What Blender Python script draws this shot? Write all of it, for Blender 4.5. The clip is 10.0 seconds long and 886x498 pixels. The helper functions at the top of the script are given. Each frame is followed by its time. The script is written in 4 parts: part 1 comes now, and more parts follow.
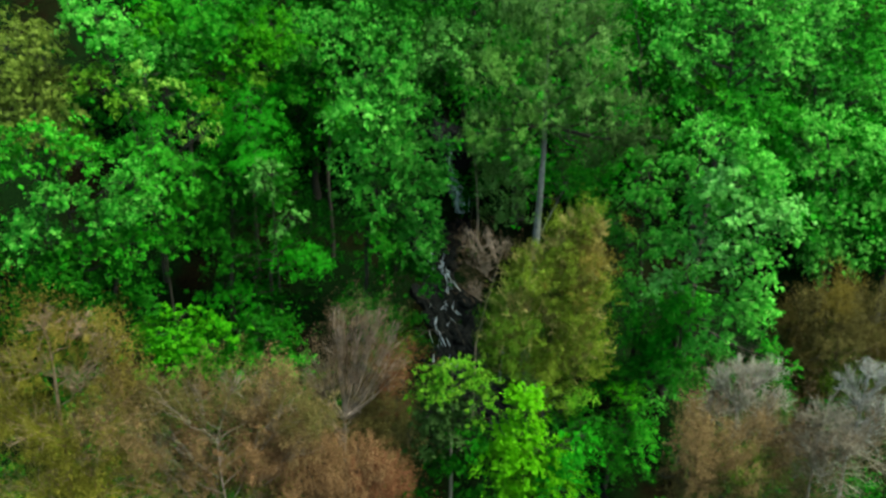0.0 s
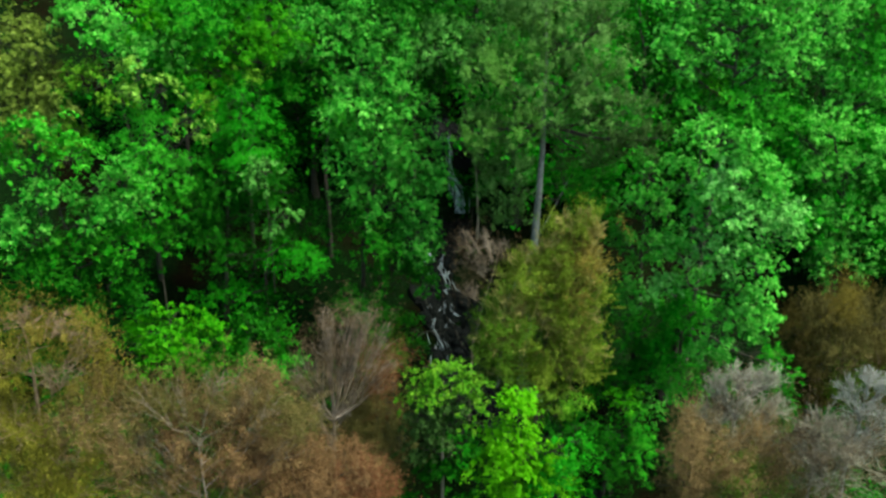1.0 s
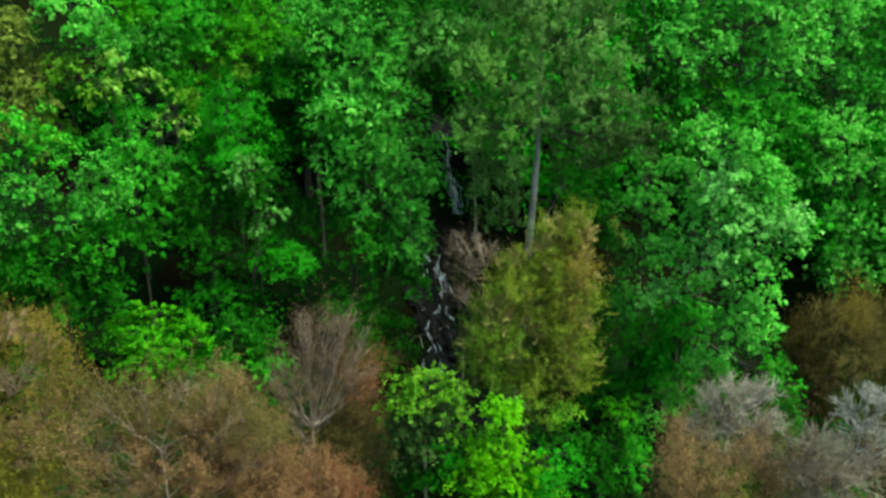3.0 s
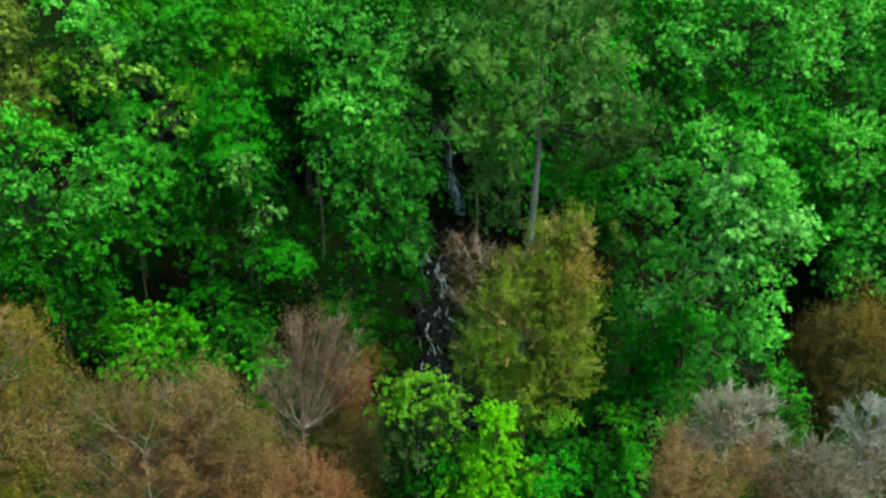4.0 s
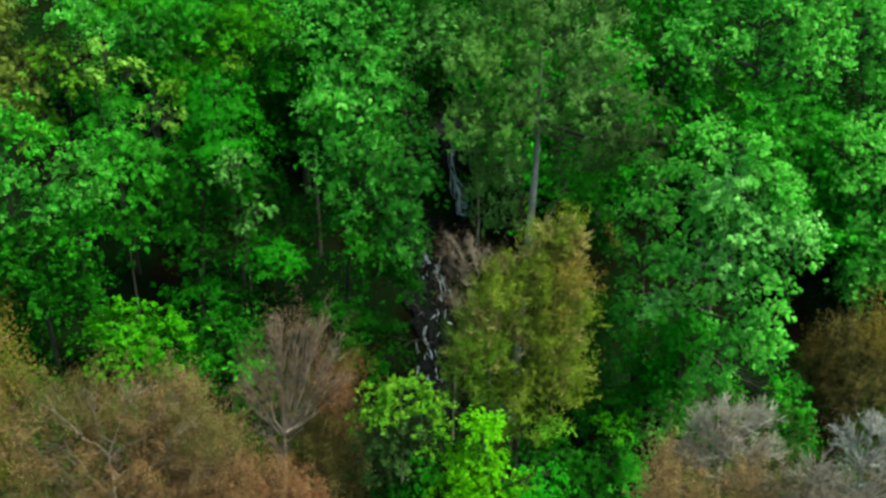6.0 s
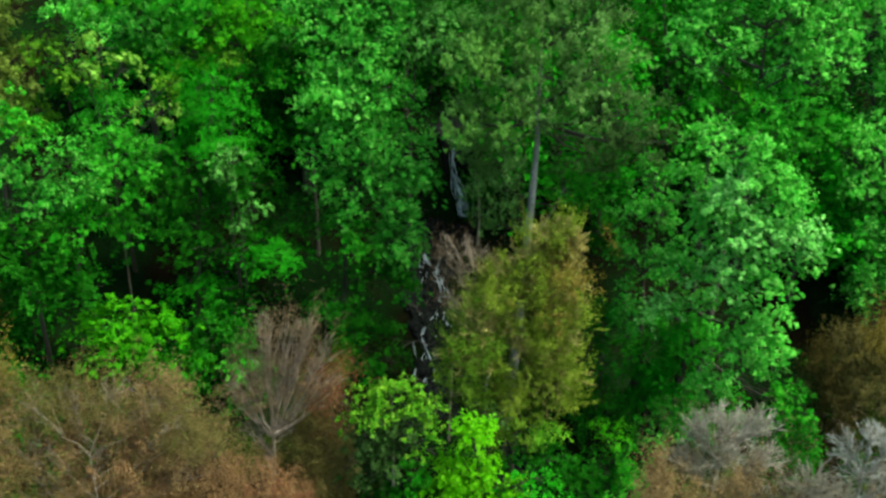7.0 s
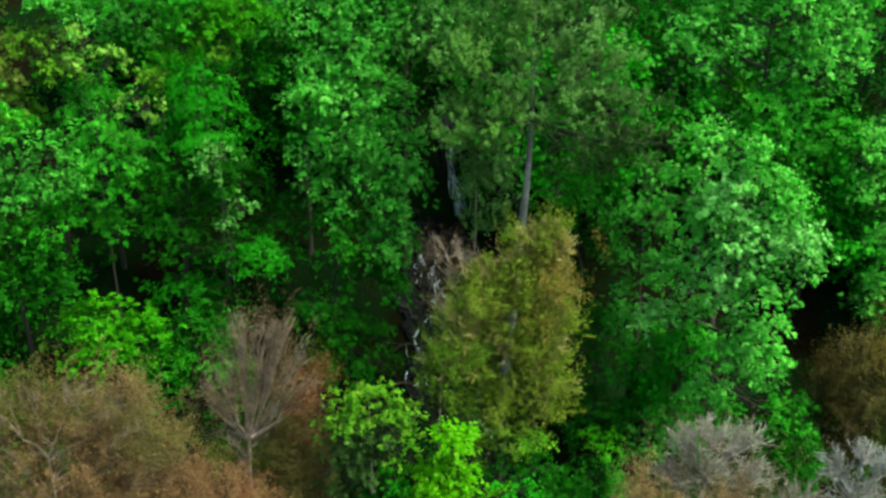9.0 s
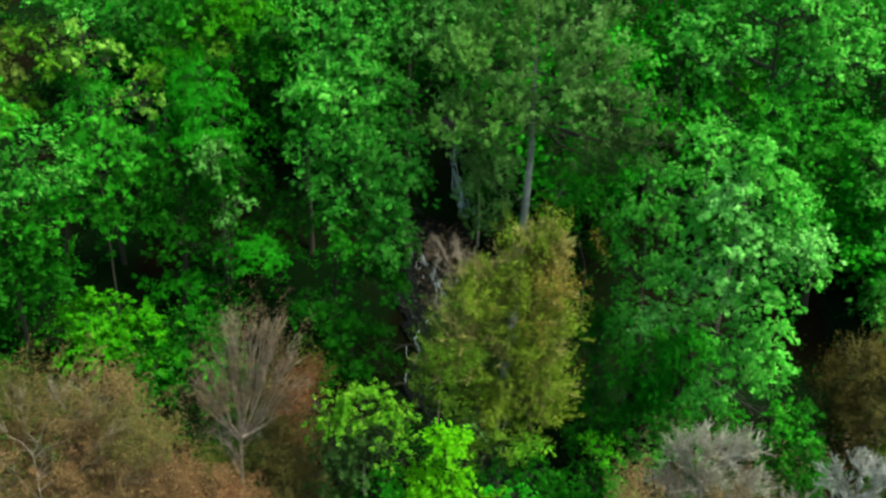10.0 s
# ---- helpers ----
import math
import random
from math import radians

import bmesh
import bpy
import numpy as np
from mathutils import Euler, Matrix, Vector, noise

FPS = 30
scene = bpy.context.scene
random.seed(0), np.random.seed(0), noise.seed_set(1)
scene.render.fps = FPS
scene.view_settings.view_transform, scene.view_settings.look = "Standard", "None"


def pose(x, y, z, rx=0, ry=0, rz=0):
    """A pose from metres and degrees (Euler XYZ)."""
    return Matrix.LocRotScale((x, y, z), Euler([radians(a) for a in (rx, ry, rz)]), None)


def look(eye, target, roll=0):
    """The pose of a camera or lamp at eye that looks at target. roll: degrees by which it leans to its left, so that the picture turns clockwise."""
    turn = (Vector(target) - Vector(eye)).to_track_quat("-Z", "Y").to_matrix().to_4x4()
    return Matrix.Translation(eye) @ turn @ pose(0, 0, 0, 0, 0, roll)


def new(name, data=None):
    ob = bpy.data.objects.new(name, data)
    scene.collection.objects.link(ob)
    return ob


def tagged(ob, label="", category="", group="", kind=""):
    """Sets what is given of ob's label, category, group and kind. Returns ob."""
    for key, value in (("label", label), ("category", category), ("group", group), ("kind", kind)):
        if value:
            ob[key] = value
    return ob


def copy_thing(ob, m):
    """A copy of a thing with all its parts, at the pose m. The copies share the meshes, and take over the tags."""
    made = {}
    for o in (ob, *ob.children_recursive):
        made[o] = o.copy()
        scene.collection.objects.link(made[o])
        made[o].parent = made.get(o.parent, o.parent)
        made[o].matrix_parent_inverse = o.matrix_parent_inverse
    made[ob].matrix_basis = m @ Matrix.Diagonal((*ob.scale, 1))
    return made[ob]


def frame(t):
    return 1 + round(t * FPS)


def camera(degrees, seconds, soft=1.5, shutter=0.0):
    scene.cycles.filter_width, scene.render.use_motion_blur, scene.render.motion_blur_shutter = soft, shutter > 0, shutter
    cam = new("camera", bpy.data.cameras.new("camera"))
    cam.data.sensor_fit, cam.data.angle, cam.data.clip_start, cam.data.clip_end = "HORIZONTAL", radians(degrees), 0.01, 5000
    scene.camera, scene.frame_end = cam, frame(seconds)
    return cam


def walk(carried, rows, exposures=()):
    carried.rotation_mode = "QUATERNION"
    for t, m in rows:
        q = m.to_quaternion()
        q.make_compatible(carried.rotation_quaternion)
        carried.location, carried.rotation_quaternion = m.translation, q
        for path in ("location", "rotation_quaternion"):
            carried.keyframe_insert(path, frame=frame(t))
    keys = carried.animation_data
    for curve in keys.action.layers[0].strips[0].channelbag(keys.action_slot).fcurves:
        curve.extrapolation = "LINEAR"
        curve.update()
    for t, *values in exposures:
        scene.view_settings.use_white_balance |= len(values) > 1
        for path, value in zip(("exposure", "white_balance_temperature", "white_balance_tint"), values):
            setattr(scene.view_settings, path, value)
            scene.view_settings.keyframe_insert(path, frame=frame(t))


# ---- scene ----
# camera: a slow drift to the right and forward above the gully
cam = camera(58, 10.0, soft=2.75)
PATH = [
    (0, (-3.949, -52.217, 25.947), (-3.804, -50.357, 25.225), 0.8),
    (0.5, (-3.479, -51.953, 25.853), (-3.351, -50.092, 25.131), 0.9),
    (1, (-3.061, -51.688, 25.779), (-2.947, -49.826, 25.056), 1.0),
    (1.5, (-2.656, -51.414, 25.661), (-2.553, -49.552, 24.939), 1.0),
    (2, (-2.253, -51.134, 25.58), (-2.163, -49.271, 24.857), 1.1),
    (2.5, (-1.9, -50.854, 25.529), (-1.821, -48.992, 24.805), 1.1),
    (4, (-0.806, -50.016, 25.3), (-0.772, -48.152, 24.576), 1.5),
    (4.5, (-0.452, -49.764, 25.226), (-0.433, -47.9, 24.502), 1.6),
    (5, (-0.118, -49.488, 25.116), (-0.112, -47.623, 24.393), 1.7),
    (5.5, (0.236, -49.232, 25.057), (0.228, -47.368, 24.333), 1.7),
    (7, (1.242, -48.462, 24.789), (1.192, -46.598, 24.067), 2.1),
    (7.5, (1.607, -48.205, 24.679), (1.544, -46.34, 23.959), 2.2),
    (8, (1.947, -47.934, 24.619), (1.875, -46.07, 23.898), 2.2),
    (8.5, (2.282, -47.705, 24.531), (2.198, -45.84, 23.812), 2.3),
    (9, (2.61, -47.458, 24.522), (2.511, -45.596, 23.799), 2.4),
    (9.5, (2.902, -47.232, 24.429), (2.787, -45.37, 23.707), 2.6),
    (10, (3.244, -46.998, 24.388), (3.111, -45.139, 23.664), 2.7),
]
walk(cam, [(t, look(eye, target, roll)) for t, eye, target, roll in PATH],
     exposures=[(0.0, 1.5, 7100, -18), (10.0, 1.5, 7100, -18)])

# ---- light: bright overcast, the sun veiled ----
world = bpy.data.worlds.new("sky")
world.use_nodes = True
scene.world = world
SUN_DIR = Vector((0.62, -0.22, 1.0)).normalized()
wn = world.node_tree.nodes
sky = wn.new("ShaderNodeTexSky")
sky.sky_type = 'NISHITA'
sky.sun_disc = False
sky.sun_elevation = math.asin(SUN_DIR.z)
sky.sun_rotation = math.atan2(SUN_DIR.x, SUN_DIR.y)
sky.air_density, sky.dust_density = 1.0, 3.0
world.node_tree.links.new(sky.outputs[0], wn["Background"].inputs[0])
wn["Background"].inputs[1].default_value = 0.13
sun_data = bpy.data.lights.new("sun", 'SUN')
sun_data.energy, sun_data.angle, sun_data.color = 2.6, radians(22), (1.0, 0.97, 0.90)
sun = new("sun", sun_data)
sun.matrix_world = look(SUN_DIR * 60, (0, 0, 0))


# ---- materials ----
def material(name):
    m = bpy.data.materials.new(name)
    m.use_nodes = True
    nt = m.node_tree
    return m, nt, nt.nodes["Principled BSDF"]


def noise_node(nt, scale, detail=3.0, rough=0.55, world_space=True):
    n = nt.nodes.new("ShaderNodeTexNoise")
    n.inputs["Scale"].default_value, n.inputs["Detail"].default_value, n.inputs["Roughness"].default_value = scale, detail, rough
    src = nt.nodes.new("ShaderNodeNewGeometry" if world_space else "ShaderNodeTexCoord")
    nt.links.new(src.outputs["Position" if world_space else "Object"], n.inputs["Vector"])
    return n


def ramp(nt, fac, stops):
    r = nt.nodes.new("ShaderNodeValToRGB")
    el = r.color_ramp.elements
    while len(el) < len(stops):
        el.new(0.5)
    for e, (p, c) in zip(el, stops):
        e.position, e.color = p, (*c, 1)
    nt.links.new(fac, r.inputs[0])
    return r


def mixed(nt, fac, a, b, mode='MIX'):
    n = nt.nodes.new("ShaderNodeMix")
    n.data_type, n.blend_type = 'RGBA', mode
    for sock, v in ((n.inputs[0], fac), (n.inputs[6], a), (n.inputs[7], b)):
        if isinstance(v, (float, int)):
            sock.default_value = v
        elif isinstance(v, tuple):
            sock.default_value = (*v, 1)
        else:
            nt.links.new(v, sock)
    return n.outputs[2]


def leaf_material(name, dark, mid, pale, translucent=0.22, rough=0.6, patch=3.0):
    """Leaves: colour varies leaf by leaf and in patches a spray wide; thin, so some light passes."""
    m, nt, p = material(name)
    geo = nt.nodes.new("ShaderNodeNewGeometry")
    each = ramp(nt, geo.outputs["Random Per Island"], [(0.0, dark), (0.55, mid), (1.0, pale)])
    n = noise_node(nt, patch, 4)
    patches = ramp(nt, n.outputs["Fac"], [(0.32, dark), (0.5, mid), (0.68, pale)])
    col = mixed(nt, 0.62, each.outputs[0], patches.outputs[0])
    nt.links.new(col, p.inputs["Base Color"])
    p.inputs["Roughness"].default_value = rough
    p.inputs["Specular IOR Level"].default_value = 0.04
    t = nt.nodes.new("ShaderNodeBsdfTranslucent")
    nt.links.new(col, t.inputs["Color"])
    mix = nt.nodes.new("ShaderNodeMixShader")
    mix.inputs[0].default_value = translucent
    nt.links.new(p.outputs[0], mix.inputs[1])
    nt.links.new(t.outputs[0], mix.inputs[2])
    nt.links.new(mix.outputs[0], nt.nodes["Material Output"].inputs["Surface"])
    return m


def bark_material(name, dark, pale, scale=6.0):
    m, nt, p = material(name)
    n = noise_node(nt, scale, 6, 0.65)
    big = noise_node(nt, scale * 0.15, 2)
    c = ramp(nt, n.outputs["Fac"], [(0.3, dark), (0.7, pale)])
    c2 = ramp(nt, big.outputs["Fac"], [(0.4, (0.5, 0.55, 0.45)), (0.6, (1, 1, 1))])
    nt.links.new(mixed(nt, 0.6, c.outputs[0], c2.outputs[0], 'MULTIPLY'), p.inputs["Base Color"])
    p.inputs["Roughness"].default_value = 0.85
    b = nt.nodes.new("ShaderNodeBump")
    b.inputs["Strength"].default_value, b.inputs["Distance"].default_value = 0.6, 0.03
    nt.links.new(n.outputs["Fac"], b.inputs["Height"])
    nt.links.new(b.outputs[0], p.inputs["Normal"])
    return m


LEAF = {
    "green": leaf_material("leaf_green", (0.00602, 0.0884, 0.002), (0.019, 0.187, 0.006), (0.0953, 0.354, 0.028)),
    # deep: green at about half tone, for shade on low boughs and in gaps
    "deep": leaf_material("leaf_deep_shade", (0.00301, 0.0354, 0.001), (0.00903, 0.0832, 0.003), (0.0301, 0.156, 0.008)),
    "light": leaf_material("leaf_light", (0.0144, 0.185, 0.008), (0.0765, 0.403, 0.032), (0.306, 0.698, 0.15)),
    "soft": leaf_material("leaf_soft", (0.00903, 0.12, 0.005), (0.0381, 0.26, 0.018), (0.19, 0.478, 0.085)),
    "fresh": leaf_material("leaf_fresh", (0.010, 0.11, 0.002), (0.036, 0.225, 0.005), (0.11, 0.36, 0.015)),
    "lime": leaf_material("leaf_lime", (0.044, 0.222, 0.003), (0.099, 0.36, 0.008), (0.19, 0.485, 0.024), 0.35),
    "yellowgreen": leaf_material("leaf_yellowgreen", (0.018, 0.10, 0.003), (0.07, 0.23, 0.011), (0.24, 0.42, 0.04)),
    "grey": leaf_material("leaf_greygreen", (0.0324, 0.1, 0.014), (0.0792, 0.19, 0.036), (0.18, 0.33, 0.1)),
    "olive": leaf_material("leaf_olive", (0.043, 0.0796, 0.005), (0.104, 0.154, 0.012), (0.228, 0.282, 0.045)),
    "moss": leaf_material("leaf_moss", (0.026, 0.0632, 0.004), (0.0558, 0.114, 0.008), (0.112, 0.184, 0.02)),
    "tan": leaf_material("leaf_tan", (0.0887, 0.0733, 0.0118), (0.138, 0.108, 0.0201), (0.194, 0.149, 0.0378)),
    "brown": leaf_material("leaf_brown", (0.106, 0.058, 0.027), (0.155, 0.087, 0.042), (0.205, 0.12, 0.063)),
    "russet": leaf_material("leaf_russet", (0.075, 0.031, 0.015), (0.112, 0.0442, 0.022), (0.15, 0.0639, 0.033)),
    "pale": leaf_material("leaf_pale", (0.05, 0.17, 0.008), (0.16, 0.36, 0.04), (0.36, 0.60, 0.12)),
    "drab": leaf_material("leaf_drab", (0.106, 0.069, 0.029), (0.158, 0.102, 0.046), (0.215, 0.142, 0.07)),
    # dusk: the grey leaf at half tone, shade of inner and low boughs
    "dusk": leaf_material("leaf_greygreen_shade", (0.0162, 0.045, 0.007), (0.0378, 0.085, 0.018), (0.081, 0.15, 0.045)),
    "khaki": leaf_material("leaf_khaki", (0.066, 0.106, 0.012), (0.143, 0.207, 0.03), (0.253, 0.325, 0.07)),
    "sage": leaf_material("leaf_sage", (0.026, 0.125, 0.014), (0.07, 0.24, 0.036), (0.19, 0.43, 0.105)),
    "umber": leaf_material("leaf_umber", (0.0338, 0.0272, 0.007), (0.0564, 0.0446, 0.011), (0.0846, 0.064, 0.018)),
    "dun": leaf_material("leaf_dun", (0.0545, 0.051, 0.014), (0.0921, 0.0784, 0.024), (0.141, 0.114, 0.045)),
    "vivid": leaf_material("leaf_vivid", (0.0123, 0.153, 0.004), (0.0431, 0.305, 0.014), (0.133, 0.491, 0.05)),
    "milky": leaf_material("leaf_milky", (0.027, 0.196, 0.018), (0.122, 0.436, 0.065), (0.378, 0.719, 0.23)),
    "sedge": leaf_material("leaf_sedge", (0.0306, 0.105, 0.01), (0.081, 0.215, 0.03), (0.198, 0.38, 0.095)),
    "mustard": leaf_material("leaf_mustard", (0.083, 0.0792, 0.0084), (0.14, 0.13, 0.0168), (0.22, 0.198, 0.036)),
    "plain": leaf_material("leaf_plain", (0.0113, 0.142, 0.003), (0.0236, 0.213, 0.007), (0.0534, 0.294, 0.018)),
    "bud": leaf_material("leaf_bud", (0.07, 0.046, 0.027), (0.115, 0.078, 0.048), (0.17, 0.12, 0.08)),
}
BARK = {
    "grey": bark_material("bark_grey", (0.10, 0.10, 0.10), (0.26, 0.26, 0.25)),
    "brown": bark_material("bark_brown", (0.011, 0.009, 0.006), (0.038, 0.030, 0.022)),
    "pale": bark_material("bark_pale", (0.13, 0.108, 0.085), (0.33, 0.285, 0.235)),
    "white": bark_material("bark_white", (0.17, 0.166, 0.16), (0.42, 0.41, 0.405)),
    "tan": bark_material("bark_tan", (0.13, 0.075, 0.035), (0.32, 0.19, 0.095)),
    "straw": bark_material("bark_straw", (0.20, 0.16, 0.04), (0.42, 0.35, 0.12)),
    "ash": bark_material("bark_ash", (0.17, 0.15, 0.13), (0.43, 0.39, 0.34)),
    "mauve": bark_material("bark_mauve", (0.11, 0.082, 0.066), (0.30, 0.225, 0.19)),
    "rosy": bark_material("bark_rosy", (0.16, 0.095, 0.06), (0.38, 0.25, 0.18)),
}


def ground_material():
    m, nt, p = material("shaded_leaf_litter")
    n1 = noise_node(nt, 0.25, 4)
    n2 = noise_node(nt, 9.0, 5, 0.7)
    # Near-black litter and moss: shade under the crowns is put into these tones.
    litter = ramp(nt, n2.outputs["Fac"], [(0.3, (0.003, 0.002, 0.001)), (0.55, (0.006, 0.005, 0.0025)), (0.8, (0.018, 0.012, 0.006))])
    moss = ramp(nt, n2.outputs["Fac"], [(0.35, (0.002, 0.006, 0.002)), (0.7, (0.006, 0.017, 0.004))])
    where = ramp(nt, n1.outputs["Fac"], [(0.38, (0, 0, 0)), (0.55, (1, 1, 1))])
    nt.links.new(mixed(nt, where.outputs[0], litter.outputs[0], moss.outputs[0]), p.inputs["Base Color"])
    p.inputs["Roughness"].default_value = 0.95
    p.inputs["Specular IOR Level"].default_value = 0.0
    b = nt.nodes.new("ShaderNodeBump")
    b.inputs["Strength"].default_value, b.inputs["Distance"].default_value = 0.8, 0.08
    nt.links.new(n2.outputs["Fac"], b.inputs["Height"])
    nt.links.new(b.outputs[0], p.inputs["Normal"])
    return m


def rock_material():
    m, nt, p = material("shaded_wet_rock")
    n = noise_node(nt, 3.5, 6, 0.65)
    # Wet rock taken near black; the overhanging crowns' shade is in this colour.
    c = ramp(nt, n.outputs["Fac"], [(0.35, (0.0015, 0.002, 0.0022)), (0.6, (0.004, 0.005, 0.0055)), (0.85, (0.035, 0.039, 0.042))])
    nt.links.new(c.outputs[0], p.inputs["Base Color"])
    p.inputs["Roughness"].default_value = 0.7
    p.inputs["Specular IOR Level"].default_value = 0.08
    b = nt.nodes.new("ShaderNodeBump")
    b.inputs["Strength"].default_value, b.inputs["Distance"].default_value = 0.7, 0.05
    nt.links.new(n.outputs["Fac"], b.inputs["Height"])
    nt.links.new(b.outputs[0], p.inputs["Normal"])
    return m


def water_material():
    m, nt, p = material("white_water")
    n = noise_node(nt, 14.0, 5, 0.7)
    c = ramp(nt, n.outputs["Fac"], [(0.38, (0.22, 0.30, 0.42)), (0.66, (0.80, 0.86, 0.93))])
    nt.links.new(c.outputs[0], p.inputs["Base Color"])
    p.inputs["Roughness"].default_value = 0.25
    b = nt.nodes.new("ShaderNodeBump")
    b.inputs["Strength"].default_value, b.inputs["Distance"].default_value = 0.6, 0.03
    nt.links.new(n.outputs["Fac"], b.inputs["Height"])
    nt.links.new(b.outputs[0], p.inputs["Normal"])
    return m


GROUND, ROCK, WATER = ground_material(), rock_material(), water_material()


# ---- mesh helpers ----
def mesh_from(name, verts, faces, mat, smooth=False):
    """verts (n, 3) and faces (m, k), all faces with the same number of corners."""
    me = bpy.data.meshes.new(name)
    verts, faces = np.asarray(verts, np.float32), np.asarray(faces, np.int32)
    m, k = faces.shape
    me.vertices.add(len(verts))
    me.vertices.foreach_set("co", verts.ravel())
    me.loops.add(m * k)
    me.loops.foreach_set("vertex_index", faces.ravel())
    me.polygons.add(m)
    me.polygons.foreach_set("loop_start", np.arange(0, m * k, k, dtype=np.int32))
    me.polygons.foreach_set("loop_total", np.full(m, k, np.int32))
    me.polygons.foreach_set("use_smooth", np.full(m, smooth, bool))
    me.update(calc_edges=True)
    me.materials.append(mat)
    return me


def child(name, me, parent, label="", kind=""):
    ob = new(name, me)
    ob.parent = parent
    return tagged(ob, label, kind=kind)


def unit(v):
    return v / np.maximum(np.linalg.norm(v, axis=-1, keepdims=True), 1e-9)


def tubes(lines, radii, sides):
    """Tapered tubes along n polylines of k points: lines (n, k, 3), radii (n, k)."""
    n, k, _ = lines.shape
    along = unit(np.gradient(lines, axis=1))
    ref = np.where(np.abs(along[..., 2:3]) > 0.8, np.array([1.0, 0, 0]), np.array([0, 0, 1.0]))
    u = unit(np.cross(along, ref))
    v = np.cross(along, u)
    a = np.arange(sides) * 2 * np.pi / sides
    ring = u[:, :, None] * np.cos(a)[:, None] + v[:, :, None] * np.sin(a)[:, None]
    verts = (lines[:, :, None] + ring * radii[:, :, None, None]).reshape(-1, 3)
    i = np.arange(n)[:, None, None] * k * sides + np.arange(k - 1)[:, None] * sides
    j, j2 = np.arange(sides), (np.arange(sides) + 1) % sides
    faces = np.stack([i + j, i + j2, i + sides + j2, i + sides + j], -1).reshape(-1, 4)
    return verts, faces


def joined(parts):
    off, vs, fs = 0, [], []
    for v, f in parts:
        vs.append(v)
        fs.append(f + off)
        off += len(v)
    return np.concatenate(vs), np.concatenate(fs)


def curved(rng, a, b, k, sag, wobble):
    """A bowed, uneven line from each a to each b, k points."""
    t = np.linspace(0, 1, k)[None, :, None]
    line = a[:, None] * (1 - t) + b[:, None] * t
    line[..., 2:] += sag * 4 * t * (1 - t)
    w = rng.normal(0, 1, line.shape) * wobble
    w[:, 0] = 0
    w[:, -1] *= 0.3
    return line + w


# ---- the ground ----
PROFILE_Y = [-2500, -300, -120, -60, -30, -12, -6.8, -4.4, -0.6, 10, 40, 90, 300, 2500]
PROFILE_Z = [-70, -52, -40, -25, -9.5, 0.3, 3.6, 6.6, 11.0, 18.5, 35, 52, 85, 120]


def stream_x(y):
    """The course of the stream, down the gully."""
    return np.interp(y, [-60, -30, -18, -13, -10, -6.8, -4.4, 0, 10, 60], [12, 9, 6.5, 3.5, 0.6, 0.2, -0.9, 1.0, 2.5, 8])


def ground_z(x, y):
    x, y = np.asarray(x, float), np.asarray(y, float)
    d = x - stream_x(y)
    z = np.interp(y, PROFILE_Y, PROFILE_Z)
    left = np.maximum(-d - 1.0, 0)
    right = np.maximum(d - 1.5, 0)
    z = z + 13 * (1 - np.exp(-left * 0.42 / 13)) + 1.2 * (1 - np.exp(-right * 0.35))
    z = z + 2.4 * np.tanh((y + 0.6) / 0.2) * np.exp(-(d / 4.5) ** 2 - ((y + 0.6) / 2.6) ** 2)
    z = z - 0.45 * np.exp(-(d / 1.1) ** 2)
    fall = np.clip((d - 9) / 15, 0, 1)
    z = z - 8 * fall * fall * (3 - 2 * fall) * np.exp(-((y + 8) / 22) ** 2)
    far = np.clip((np.hypot(x, y) - 60) / 200, 0, 1)
    rough = 0.22 * np.sin(0.9 * x + 0.5 * y) * np.sin(0.7 * y - 0.35 * x) + 0.12 * np.sin(2.3 * x - 1.1 * y + 1) * np.sin(1.9 * y + 0.7 * x) \
        + 0.05 * np.sin(5.1 * x + 2.2 * y) * np.sin(4.7 * y - 1.3 * x)
    roll = far * (9 * np.sin(x / 85.0 + 1) * np.sin(y / 110.0) + 5 * np.sin(x / 37.0 - y / 53.0))
    return z + rough + roll


def build_ground():
    far = np.geomspace(1, 60, 16)
    ax = np.concatenate([-40 - 40 * far[::-1], np.arange(-40, 45.01, 0.5), 45 + 40 * far])
    ay = np.concatenate([-48 - 40 * far[::-1], np.arange(-48, 40.01, 0.5), 40 + 40 * far])
    X, Y = np.meshgrid(ax, ay)
    verts = np.stack([X, Y, ground_z(X, Y)], -1).reshape(-1, 3)
    nx, ny = len(ax), len(ay)
    i = (np.arange(ny - 1)[:, None] * nx + np.arange(nx - 1)).ravel()
    faces = np.stack([i, i + 1, i + nx + 1, i + nx], -1)
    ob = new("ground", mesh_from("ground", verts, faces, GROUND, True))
    return tagged(ob, "steep woodland slope under brown leaf litter and moss, darkened for tree shade", "ground", kind="structure")


build_ground()


